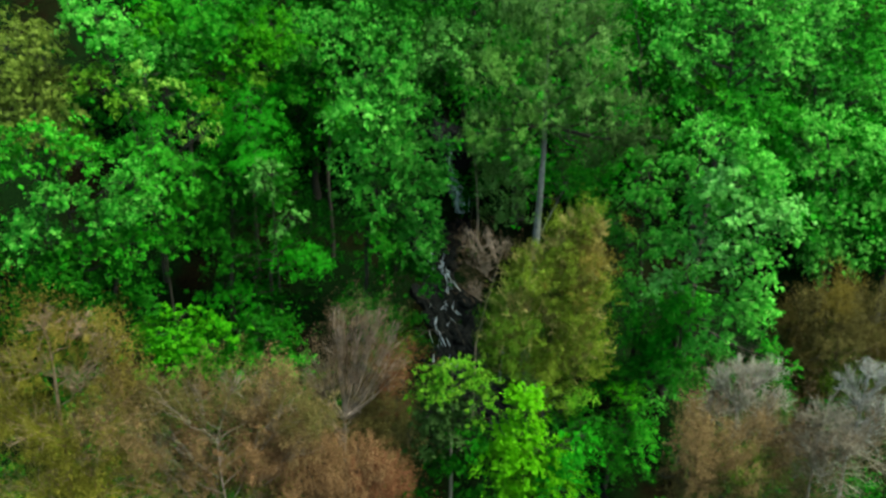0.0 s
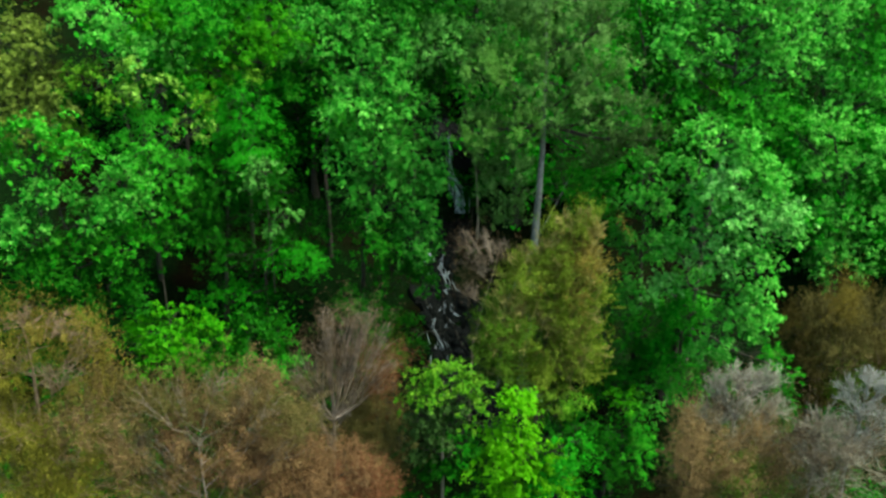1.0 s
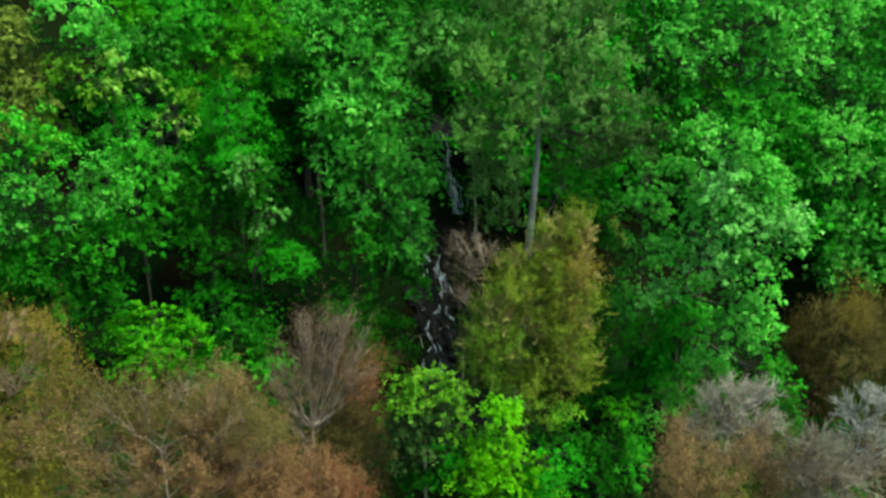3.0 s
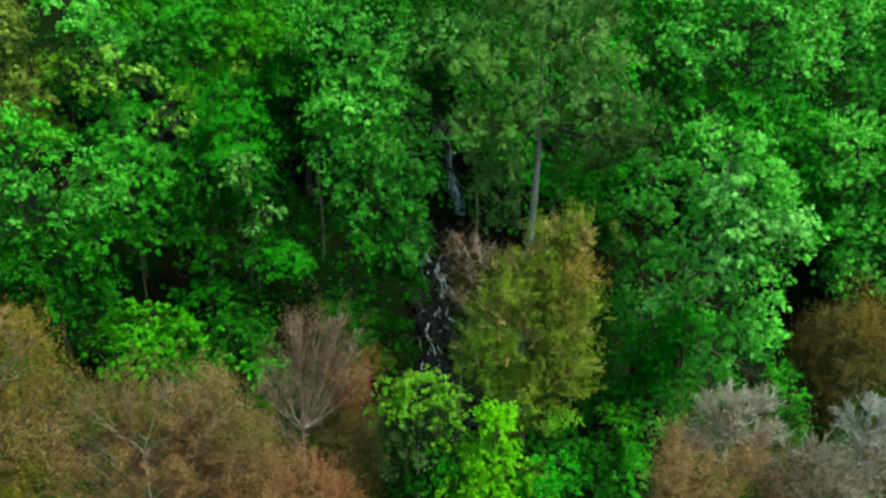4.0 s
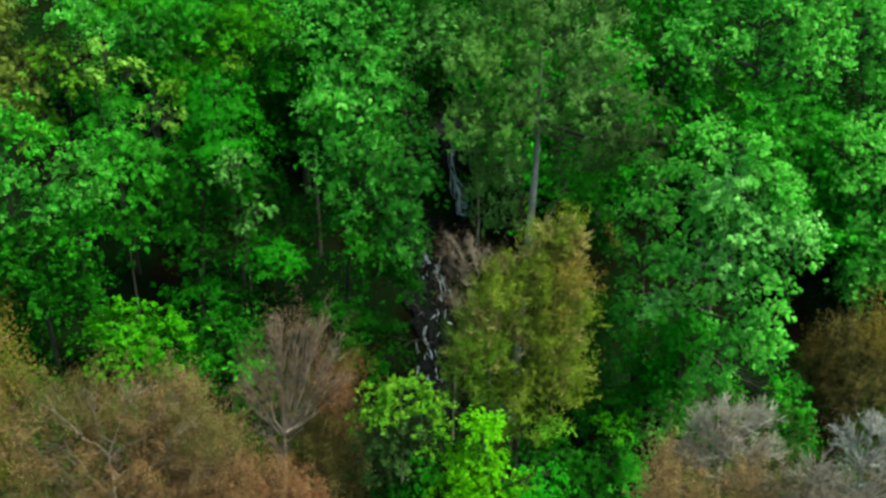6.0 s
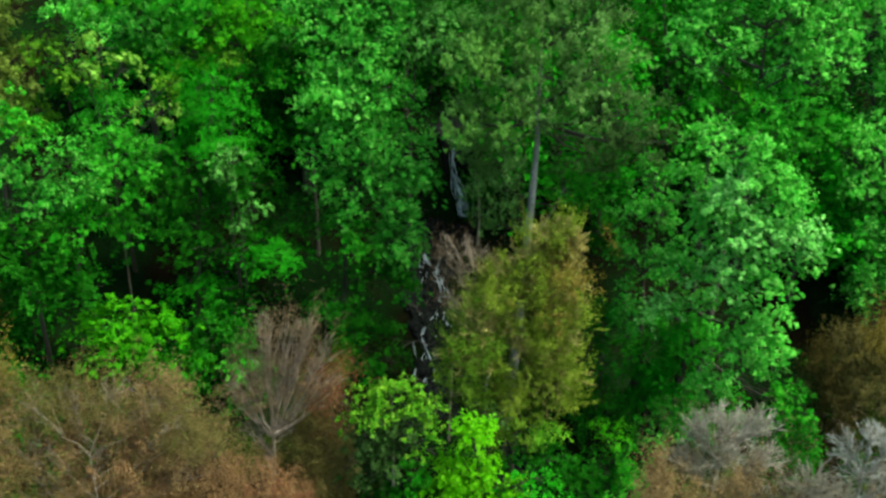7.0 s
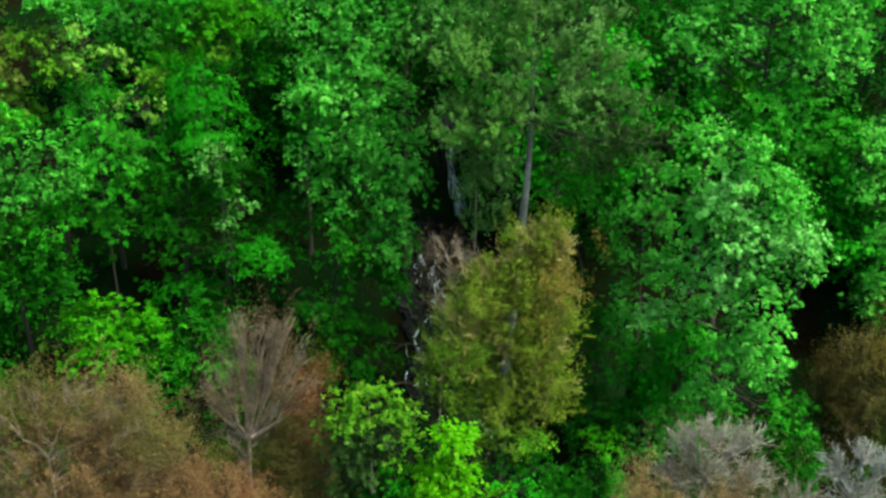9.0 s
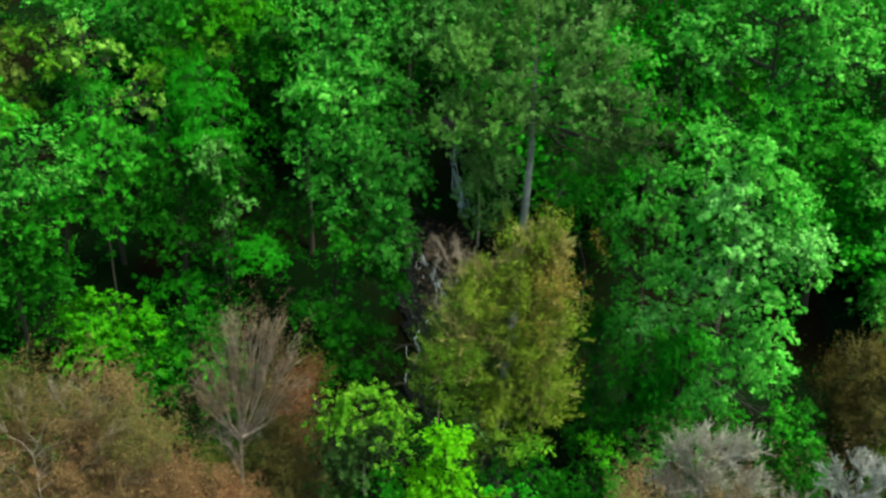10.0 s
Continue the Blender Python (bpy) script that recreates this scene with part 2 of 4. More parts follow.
# ---- trees ----
# leaf length, width over length, leaves per square metre of crown, spray radius, sprays per square metre, clump radius,
# thickness of a spray, upswept shoot length, grain (blades lie along their shoots), ruffle (unevenness of facing)
FOLIAGE = {
    "fine": (0.135, 0.50, 275, 0.42, 2.1, 0.085, 0.34, 0.0, 0.45, 0.42),
    "broad": (0.17, 0.50, 190, 0.52, 1.6, 0.115, 0.26, 0.0, 0.55, 0.38),
    "spray": (0.19, 0.36, 215, 0.50, 1.7, 0.12, 0.16, 0.0, 0.85, 0.30),
    "sparse": (0.15, 0.56, 130, 0.36, 1.3, 0.09, 0.30, 0.0, 0.3, 0.42),
    "haze": (0.15, 0.22, 700, 0.50, 1.6, 0.20, 0.60, 0.42, 0.9, 0.9),
    "airy": (0.17, 0.38, 300, 0.38, 1.7, 0.080, 0.42, 0.12, 0.7, 0.5),
    "wisp": (0.17, 0.28, 430, 0.42, 1.6, 0.12, 0.38, 0.40, 0.85, 0.6),
    "thin": (0.15, 0.22, 115, 0.50, 1.6, 0.22, 0.6, 0.3, 0.9, 0.9),
    "mist": (0.15, 0.18, 260, 0.45, 1.6, 0.20, 0.60, 0.40, 0.9, 0.9),
    "crown": (0.18, 0.50, 150, 0.48, 1.7, 0.115, 0.32, 0.0, 0.45, 0.42),
    "fog": (0.22, 0.22, 270, 0.50, 1.6, 0.20, 0.60, 0.50, 0.9, 0.9),
    "far": (0.38, 0.60, 18, 0.75, 0.8, 0.30, 0.35, 0.0, 0.3, 0.5),
    "under": (0.28, 0.60, 36, 0.55, 1.0, 0.25, 0.35, 0.0, 0.3, 0.5),
}


def leaves(rng, lobe, others, style):
    """Leaves of one bough: layered sprays over the bough's mass, each spray of clumps of small folded blades along shoots."""
    c, r = np.array(lobe[:3]), np.array((lobe[3], lobe[4], lobe[5]))
    size, wide, dens, spread, sprays, clump, thick, shoot, grain, ruffle = FOLIAGE[style]
    area = 4 * np.pi * ((((r[0] * r[1]) ** 1.6 + (r[0] * r[2]) ** 1.6 + (r[1] * r[2]) ** 1.6) / 3) ** (1 / 1.6))
    ns = max(6, int(area * sprays * 1.25))
    d = unit(rng.normal(size=(ns, 3)))
    # an uneven outline: a few random bulges and hollows
    bulge = unit(rng.normal(size=(7, 3)))
    h = 1 + 0.2 * np.sin(4.0 * (d @ bulge.T) + np.arange(7)).sum(1) / 2.0
    sc = c + d * r * (h * rng.uniform(0.55, 1.06, ns))[:, None]
    keep = np.ones(ns, bool)
    for o in others:
        q = (sc - np.array(o[:3])) / np.array(o[3:6])
        keep &= (q ** 2).sum(1) > 0.42
    # fewer sprays below, and gaps here and there
    keep &= rng.random(ns) < np.where(d[:, 2] < -0.5, 0.5, 1.0)
    wave = unit(rng.normal(size=(3, 3))) * rng.uniform(2.0, 4.5, (3, 1))
    keep &= rng.random(ns) < np.clip(1.0 + 0.7 * np.sin(sc @ wave.T + np.array([0.0, 2.0, 4.0])).sum(1), 0.3, 1)
    sc, d = sc[keep], d[keep]
    ns = len(sc)
    if ns == 0:
        return None
    up = unit(np.array([0, 0, 0.85]) + d * 0.55 + rng.normal(size=d.shape) * 0.22)
    e1 = unit(np.cross(np.cross(up, d + rng.normal(size=d.shape) * 0.3), up))
    e2 = np.cross(up, e1)
    sr = spread * np.exp(rng.normal(0, 0.32, ns))
    # clumps of each spray
    K = 9
    u, v = rng.normal(size=(2, ns, K, 1)) * 0.6
    w = rng.normal(size=(ns, K, 1)) * thick
    droop = 0.30 * (u ** 2 + v ** 2) * (1 - thick)
    cc = sc[:, None] + sr[:, None, None] * (e1[:, None] * u * 1.15 + e2[:, None] * v * 0.9 + up[:, None] * (w - droop))
    go = unit(e1[:, None] * (u + 0.25) + e2[:, None] * v + rng.normal(size=cc.shape) * 0.35 - up[:, None] * 0.15 * (1 - thick))
    if shoot:
        go = unit(d[:, None] + np.array([0, 0, 0.9]) + rng.normal(size=cc.shape) * 0.4)
    cs = clump * np.exp(rng.normal(0, 0.35, (ns, K, 1)))
    count = rng.poisson(dens / sprays / 1.1 / K * (sr[:, None] / spread) ** 1.6 * rng.uniform(0.5, 1.5, (ns, K)))
    idx = np.repeat(np.arange(ns * K), count.ravel())
    n = len(idx)
    if n == 0:
        return None
    cc, go, cs = cc.reshape(-1, 3)[idx], go.reshape(-1, 3)[idx], cs.reshape(-1, 1)[idx]
    reach = rng.uniform(-0.6, 1.0, (n, 1)) * (1.5 * cs + shoot)
    p = cc + go * reach + rng.normal(size=(n, 3)) * cs * 0.5
    out = unit(up[idx // K] * 0.9 + d[idx // K] * 0.3 + rng.normal(size=(n, 3)) * ruffle)
    side = unit(np.cross(out, go * grain + rng.normal(size=(n, 3)) * (0.15 + 0.6 * (1 - grain))))
    tip = np.cross(side, out)
    ln = size * rng.uniform(0.55, 1.3, n)[:, None]
    wd = ln * wide * 0.5
    a = p - tip * ln * 0.5
    b = p + tip * ln * 0.5 - out * ln * 0.12
    l = p + side * wd - out * wd * 0.25
    rr = p - side * wd - out * wd * 0.25
    blade = [a, l, b, rr] if wide > 0.4 else [a, l, rr]
    return np.stack(blade, 1).reshape(-1, 3), np.arange(n * len(blade)).reshape(-1, len(blade))


def bowed(a, out, b, k):
    """Lines from a to b that set off along out and bend over to b."""
    t = np.linspace(0, 1, k)[None, :, None]
    return a[:, None] * (1 - t) ** 2 + (a + out)[:, None] * 2 * t * (1 - t) + b[:, None] * t ** 2


def twigs(rng, lobe, start, count, thick, upward=0.0, reach_out=1.14):
    """Fine branching inside one bough, from its limb's last stretch out to its skin."""
    c, r = np.array(lobe[:3]), np.array((lobe[3], lobe[4], lobe[5]))
    d = unit(rng.normal(size=(count, 3)) + np.array([0, 0, upward]))
    end = c + d * r * rng.uniform(0.75, reach_out if upward else 1.05, count)[:, None]
    low = 0.3 if upward > 0.9 else 0.4
    f = rng.uniform(low, 0.9, count)[:, None]
    a = start * (1 - f) + c * f
    ln = np.linalg.norm(end - a, axis=1, keepdims=True)
    line = bowed(a, unit(end - a + np.array([0, 0, 0.5 * upward]) * ln) * ln * 0.5, end, 6)
    line[:, 1:] += rng.normal(0, 0.045, (count, 5, 3))
    parts = [tubes(line, thick * rng.uniform(0.6, 1.2, count)[:, None] * np.linspace(1, 0.3, 6)[None], 4)]
    size = r.mean()
    for level, (per, reach, th) in enumerate(((5, 0.5, 0.5), (3, 0.26, 0.3)) if upward else ((3, 0.45, 0.5),)):
        m = len(line) * per
        w = np.repeat(np.arange(len(line)), per)
        k = rng.integers(2 if level == 0 else 1, line.shape[1] - 1, m)
        a2 = line[w, k]
        along = unit(line[w, -1] - a2)
        go = unit(along + rng.normal(size=(m, 3)) * 0.45)
        l2 = (size * reach * rng.uniform(0.5, 1.25, m))[:, None]
        e2 = a2 + unit(go + np.array([0, 0, 0.35 * upward])) * l2
        k2 = 4 - level
        nxt = bowed(a2, go * l2 * 0.5, e2, k2)
        parts.append(tubes(nxt, thick * th * rng.uniform(0.6, 1.2, m)[:, None] * np.linspace(1, 0.4, k2)[None], 3))
        line = nxt
    return joined(parts)


def tree(name, label, lobes, leaf, style, bark="brown", trunk=0.17, base=None, seed=1, category="tree", bare=0, upward=0.0, group="", fork=0.35, shoots=9, via=None, thick=0.021, reach_out=1.14, crotch=None):
    """A tree > trunk, limb > foliage, twigs. lobes: the crown's masses, each x, y, z, half width, half depth, half height[, leaf]."""
    rng = np.random.default_rng(seed)
    L = np.array([q[:6] for q in lobes], float)
    vol = L[:, 3] * L[:, 4] * L[:, 5]
    mid = (L[:, :3] * vol[:, None]).sum(0) / vol.sum()
    bx, by = base if base else (mid[0] + rng.uniform(-0.3, 0.3), mid[1] + 0.8)
    bz = float(ground_z(bx, by)) - 0.25
    top = L[np.argmax(L[:, 2])]
    tz = top[2] + 0.2 * top[5]
    root = tagged(new(name), label, category, group)
    root.location = (bx, by, bz)
    here = np.array([bx, by, bz])
    # trunk
    k = 10
    t = np.linspace(0, 1, k)
    line = np.stack([np.interp(t, [0, 0.45, 1], [bx, 0.75 * bx + 0.25 * mid[0], top[0]]),
                     np.interp(t, [0, 0.45, 1], [by, 0.75 * by + 0.25 * mid[1], top[1]]), bz + t * (tz - bz)], -1)
    if via:
        u = (via[2] - bz) / (tz - bz)
        for a in (0, 1):
            line[:, a] = np.interp(t, [0, u, 1], [(bx, by)[a], via[a], top[a]])
    line[1:, :2] += rng.normal(0, min(0.07, 0.35 * trunk), (k - 1, 2))
    rad = trunk * np.interp(t, [0, 0.06, 0.5, 1], [1.5, 1.05, 0.7, 0.12])
    v, f = tubes(line[None] - here, rad[None], 9)
    child("trunk", mesh_from("trunk", v, f, BARK["brown" if bark == "straw" else bark], True), root)
    for i, q in enumerate(lobes):
        c = L[i, :3]
        flat_d = np.hypot(c[0] - mid[0], c[1] - mid[1])
        z = np.clip(c[2] - 0.35 * L[i, 5] - 0.55 * flat_d, bz + fork * (tz - bz), tz - 0.3)
        z = min(z, crotch) if crotch else z
        s = np.array([np.interp(z, line[:, 2], line[:, 0]), np.interp(z, line[:, 2], line[:, 1]), z])
        ll = curved(rng, s[None], c[None], 6, -0.12 * np.linalg.norm(c - s) * 0.5, 0.05)
        r0 = min(0.55 * trunk, 0.35 * float(np.interp(z, line[:, 2], rad)) + 0.02 + 0.012 * np.linalg.norm(c - s))
        r0 *= 1.1 if upward > 0.9 else 0.45 if bare else 1.0
        v, f = tubes(ll - here, r0 * np.linspace(1, 0.3, 6)[None], 6)
        wood = BARK[bark] if bare else BARK["brown"]
        limb = child("limb", mesh_from("limb", v, f, wood, True), root)
        tw = twigs(rng, q, s, bare if bare else shoots, thick if bare else 0.02, upward, reach_out)
        child("twig_spray", mesh_from("twig_spray", tw[0] - here, tw[1], wood), limb, kind="stuff")
        lf = leaves(rng, q, [o for j, o in enumerate(lobes) if j != i], style)
        if lf is not None:
            kind = q[6] if len(q) > 6 else leaf
            child("foliage", mesh_from("foliage", lf[0] - here, lf[1], LEAF[kind]), limb, kind="stuff")
    return root


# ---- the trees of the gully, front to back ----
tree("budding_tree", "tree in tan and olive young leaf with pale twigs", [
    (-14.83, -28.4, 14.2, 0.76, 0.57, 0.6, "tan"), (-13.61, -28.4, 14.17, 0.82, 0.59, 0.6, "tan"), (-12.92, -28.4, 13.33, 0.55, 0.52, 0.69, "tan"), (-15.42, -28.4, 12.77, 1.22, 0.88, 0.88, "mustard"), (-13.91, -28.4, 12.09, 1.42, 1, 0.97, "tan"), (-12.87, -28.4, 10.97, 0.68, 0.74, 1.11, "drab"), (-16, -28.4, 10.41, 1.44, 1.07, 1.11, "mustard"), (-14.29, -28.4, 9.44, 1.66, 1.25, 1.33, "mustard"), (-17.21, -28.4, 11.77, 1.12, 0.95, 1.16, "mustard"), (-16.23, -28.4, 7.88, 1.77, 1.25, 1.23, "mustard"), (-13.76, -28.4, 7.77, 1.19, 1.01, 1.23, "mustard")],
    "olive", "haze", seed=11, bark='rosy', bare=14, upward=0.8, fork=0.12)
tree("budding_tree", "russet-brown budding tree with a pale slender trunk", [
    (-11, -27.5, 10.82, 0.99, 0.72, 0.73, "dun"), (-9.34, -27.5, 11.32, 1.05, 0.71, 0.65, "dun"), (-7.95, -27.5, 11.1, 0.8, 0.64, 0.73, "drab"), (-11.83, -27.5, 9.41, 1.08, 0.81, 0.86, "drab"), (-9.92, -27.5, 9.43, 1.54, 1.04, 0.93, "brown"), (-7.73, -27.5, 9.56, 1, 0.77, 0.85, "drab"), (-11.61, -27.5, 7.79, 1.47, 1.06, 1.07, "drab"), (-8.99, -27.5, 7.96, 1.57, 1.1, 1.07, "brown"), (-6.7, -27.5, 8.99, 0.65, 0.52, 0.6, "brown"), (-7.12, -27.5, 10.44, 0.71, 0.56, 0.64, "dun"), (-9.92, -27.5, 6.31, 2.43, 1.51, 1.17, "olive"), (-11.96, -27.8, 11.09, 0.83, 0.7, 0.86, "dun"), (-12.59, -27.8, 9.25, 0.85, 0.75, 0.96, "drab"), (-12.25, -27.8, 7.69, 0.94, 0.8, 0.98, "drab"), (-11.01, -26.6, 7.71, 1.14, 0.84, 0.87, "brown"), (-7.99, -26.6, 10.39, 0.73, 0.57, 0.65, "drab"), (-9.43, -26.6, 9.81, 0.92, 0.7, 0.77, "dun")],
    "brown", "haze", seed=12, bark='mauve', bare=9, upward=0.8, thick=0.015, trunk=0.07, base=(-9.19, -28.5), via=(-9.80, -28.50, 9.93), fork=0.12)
tree("budding_tree", "russet tree with dense reddish-brown young leaf", [
    (-7.07, -27.19, 8.26, 1.57, 1.11, 1.08, "brown"), (-5.62, -27.09, 6.88, 1.6, 1.24, 1.36, "brown"), (-6.65, -26.76, 5.7, 2.81, 2.07, 2.15, "brown"), (-4.58, -27.17, 6.03, 1.47, 1.36, 1.81, "russet")],
    "russet", "haze", seed=13, bark='brown', bare=8, upward=0.4, fork=0.12)
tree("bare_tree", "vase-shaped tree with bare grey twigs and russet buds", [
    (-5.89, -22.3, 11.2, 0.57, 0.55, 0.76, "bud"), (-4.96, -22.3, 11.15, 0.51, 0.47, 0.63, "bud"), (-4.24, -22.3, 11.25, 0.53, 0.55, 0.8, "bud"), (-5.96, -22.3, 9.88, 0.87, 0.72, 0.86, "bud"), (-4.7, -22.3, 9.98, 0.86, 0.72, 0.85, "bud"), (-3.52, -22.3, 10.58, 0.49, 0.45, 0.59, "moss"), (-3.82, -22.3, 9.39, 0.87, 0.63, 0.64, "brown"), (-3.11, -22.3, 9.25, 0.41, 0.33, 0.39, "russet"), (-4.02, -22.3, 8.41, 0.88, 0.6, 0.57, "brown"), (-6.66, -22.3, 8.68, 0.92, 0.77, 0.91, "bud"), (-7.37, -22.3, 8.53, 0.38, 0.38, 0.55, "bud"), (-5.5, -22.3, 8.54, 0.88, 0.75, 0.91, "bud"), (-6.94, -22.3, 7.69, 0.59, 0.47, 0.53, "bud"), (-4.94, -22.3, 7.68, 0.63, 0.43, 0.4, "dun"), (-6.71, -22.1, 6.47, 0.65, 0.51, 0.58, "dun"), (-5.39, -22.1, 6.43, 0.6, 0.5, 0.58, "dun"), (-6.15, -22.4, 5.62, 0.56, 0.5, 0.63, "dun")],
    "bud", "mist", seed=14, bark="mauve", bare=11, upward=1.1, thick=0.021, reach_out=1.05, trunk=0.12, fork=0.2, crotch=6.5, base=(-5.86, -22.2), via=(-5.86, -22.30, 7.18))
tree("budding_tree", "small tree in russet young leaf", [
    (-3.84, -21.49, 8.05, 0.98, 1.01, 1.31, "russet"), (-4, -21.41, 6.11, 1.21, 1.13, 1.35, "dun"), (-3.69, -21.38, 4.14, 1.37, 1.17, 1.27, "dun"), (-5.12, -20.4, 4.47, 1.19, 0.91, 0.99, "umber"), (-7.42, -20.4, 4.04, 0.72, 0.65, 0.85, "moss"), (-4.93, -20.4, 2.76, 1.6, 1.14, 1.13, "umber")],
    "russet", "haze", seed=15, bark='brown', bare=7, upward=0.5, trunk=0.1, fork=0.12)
# Core and low boughs in dusk and deep leaf, coloured as shade.
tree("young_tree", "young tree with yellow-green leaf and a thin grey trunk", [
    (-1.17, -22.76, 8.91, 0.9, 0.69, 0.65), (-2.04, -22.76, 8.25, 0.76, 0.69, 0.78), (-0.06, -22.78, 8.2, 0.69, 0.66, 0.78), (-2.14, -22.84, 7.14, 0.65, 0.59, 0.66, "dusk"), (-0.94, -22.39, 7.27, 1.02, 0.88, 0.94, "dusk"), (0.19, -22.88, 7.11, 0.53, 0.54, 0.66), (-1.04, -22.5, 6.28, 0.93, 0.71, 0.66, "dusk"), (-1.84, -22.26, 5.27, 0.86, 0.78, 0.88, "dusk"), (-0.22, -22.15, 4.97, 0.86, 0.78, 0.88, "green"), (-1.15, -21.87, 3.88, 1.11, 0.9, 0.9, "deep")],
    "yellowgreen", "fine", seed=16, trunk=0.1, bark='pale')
tree("young_tree", "young tree in vivid lime-green new leaf", [
    (1.95, -22.9, 7.39, 0.82, 0.72, 0.79), (1.79, -22.76, 6.02, 1.02, 0.92, 1.04), (2.97, -22.77, 5.06, 1.09, 0.89, 0.92), (4.28, -22.95, 5.57, 0.89, 0.64, 0.53, "plain"), (1.96, -22.73, 4.78, 1.19, 0.96, 0.97), (2.24, -22.49, 4.05, 1.82, 1.29, 1.11), (3.85, -22.71, 3.98, 1.34, 0.99, 0.89, "plain"), (2.81, -22.35, 2.22, 2.14, 1.5, 1.28)],
    "lime", "broad", seed=17, trunk=0.1)
# Moss leaf on low and left boughs: greener, and darkened for shade.
tree("budding_tree", "rounded tree in olive-yellow young leaf", [
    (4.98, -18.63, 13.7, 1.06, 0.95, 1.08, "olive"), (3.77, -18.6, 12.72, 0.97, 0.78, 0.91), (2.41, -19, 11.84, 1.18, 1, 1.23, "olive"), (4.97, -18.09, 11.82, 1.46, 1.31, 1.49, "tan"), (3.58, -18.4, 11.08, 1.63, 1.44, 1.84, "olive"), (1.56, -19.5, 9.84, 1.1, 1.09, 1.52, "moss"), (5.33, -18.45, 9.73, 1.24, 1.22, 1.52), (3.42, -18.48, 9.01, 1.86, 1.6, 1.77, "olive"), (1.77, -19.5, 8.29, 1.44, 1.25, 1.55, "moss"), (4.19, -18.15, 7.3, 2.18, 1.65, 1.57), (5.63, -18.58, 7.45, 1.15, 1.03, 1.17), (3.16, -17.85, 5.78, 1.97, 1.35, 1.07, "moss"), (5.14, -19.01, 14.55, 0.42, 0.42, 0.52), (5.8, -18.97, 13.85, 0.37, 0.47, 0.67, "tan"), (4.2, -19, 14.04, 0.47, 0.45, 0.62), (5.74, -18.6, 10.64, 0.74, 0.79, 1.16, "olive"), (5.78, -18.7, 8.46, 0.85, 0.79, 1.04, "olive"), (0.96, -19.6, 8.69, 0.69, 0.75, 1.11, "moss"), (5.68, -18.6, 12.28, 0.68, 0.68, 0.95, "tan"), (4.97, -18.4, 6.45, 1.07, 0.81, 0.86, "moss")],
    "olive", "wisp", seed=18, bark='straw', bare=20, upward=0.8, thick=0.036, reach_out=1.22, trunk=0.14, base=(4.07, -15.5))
tree("bare_shrub", "bare grey-brown shrub beside the stream", [
    (0.36, -13.5, 11.18, 0.44, 0.54, 0.86), (1.23, -13.5, 11.32, 0.49, 0.51, 0.74), (0.96, -13.5, 9.76, 0.78, 0.83, 1.22), (0.67, -13.5, 8.31, 0.62, 0.58, 0.76), (1.61, -13.5, 10.77, 0.44, 0.45, 0.63), (2.11, -14.5, 11.44, 0.54, 0.48, 0.61)],
    "bud", "thin", seed=19, bark='mauve', bare=14, upward=0.8, thick=0.014, trunk=0.05, category='shrub', base=(0.96, -13.0))
tree("young_tree", "slender sapling with yellow-green sprays", [
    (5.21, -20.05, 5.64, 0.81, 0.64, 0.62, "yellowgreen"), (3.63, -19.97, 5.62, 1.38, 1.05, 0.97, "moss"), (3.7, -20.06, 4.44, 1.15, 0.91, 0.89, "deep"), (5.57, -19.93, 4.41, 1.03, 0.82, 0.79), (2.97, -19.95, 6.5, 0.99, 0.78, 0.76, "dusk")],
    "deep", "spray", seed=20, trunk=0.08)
tree("young_tree", "low tree in saturated green leaf", [
    (8.26, -17.6, 4.23, 0.51, 0.5, 0.69, "fresh"), (9.01, -17.6, 3.22, 0.72, 0.61, 0.75, "green"), (7.69, -17.6, 2.36, 1.17, 0.99, 1.21), (6.45, -17.6, 1.66, 1.18, 0.94, 1.09), (8.91, -17.6, 1.81, 1.04, 0.89, 1.08, "green"), (7.65, -17.6, 0.13, 1.86, 1.35, 1.38)],
    "deep", "spray", seed=21, trunk=0.1)
tree("bare_tree", "bare grey tree with fanned twigs", [
    (9.4, -24.8, 9.25, 0.78, 0.69, 0.89), (10.52, -24.8, 9.5, 0.93, 0.76, 0.88), (11.68, -24.8, 9.45, 0.77, 0.69, 0.88), (9.2, -24.8, 7.91, 0.79, 0.67, 0.82), (10.47, -24.8, 7.99, 1.38, 0.97, 0.94), (12.21, -24.8, 8.1, 0.83, 0.7, 0.86), (11.26, -24.8, 6.72, 1.6, 1.02, 0.83)],
    "bud", "thin", seed=22, bark='ash', bare=34, upward=1.0, trunk=0.16, fork=0.55)
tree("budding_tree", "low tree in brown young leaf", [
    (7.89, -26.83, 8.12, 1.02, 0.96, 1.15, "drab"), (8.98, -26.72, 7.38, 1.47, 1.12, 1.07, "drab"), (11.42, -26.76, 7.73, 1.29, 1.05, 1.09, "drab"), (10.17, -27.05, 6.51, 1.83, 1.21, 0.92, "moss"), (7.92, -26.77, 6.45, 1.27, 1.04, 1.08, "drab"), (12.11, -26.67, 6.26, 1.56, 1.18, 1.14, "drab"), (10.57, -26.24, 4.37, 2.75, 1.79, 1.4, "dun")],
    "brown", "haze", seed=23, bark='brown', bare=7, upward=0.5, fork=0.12)
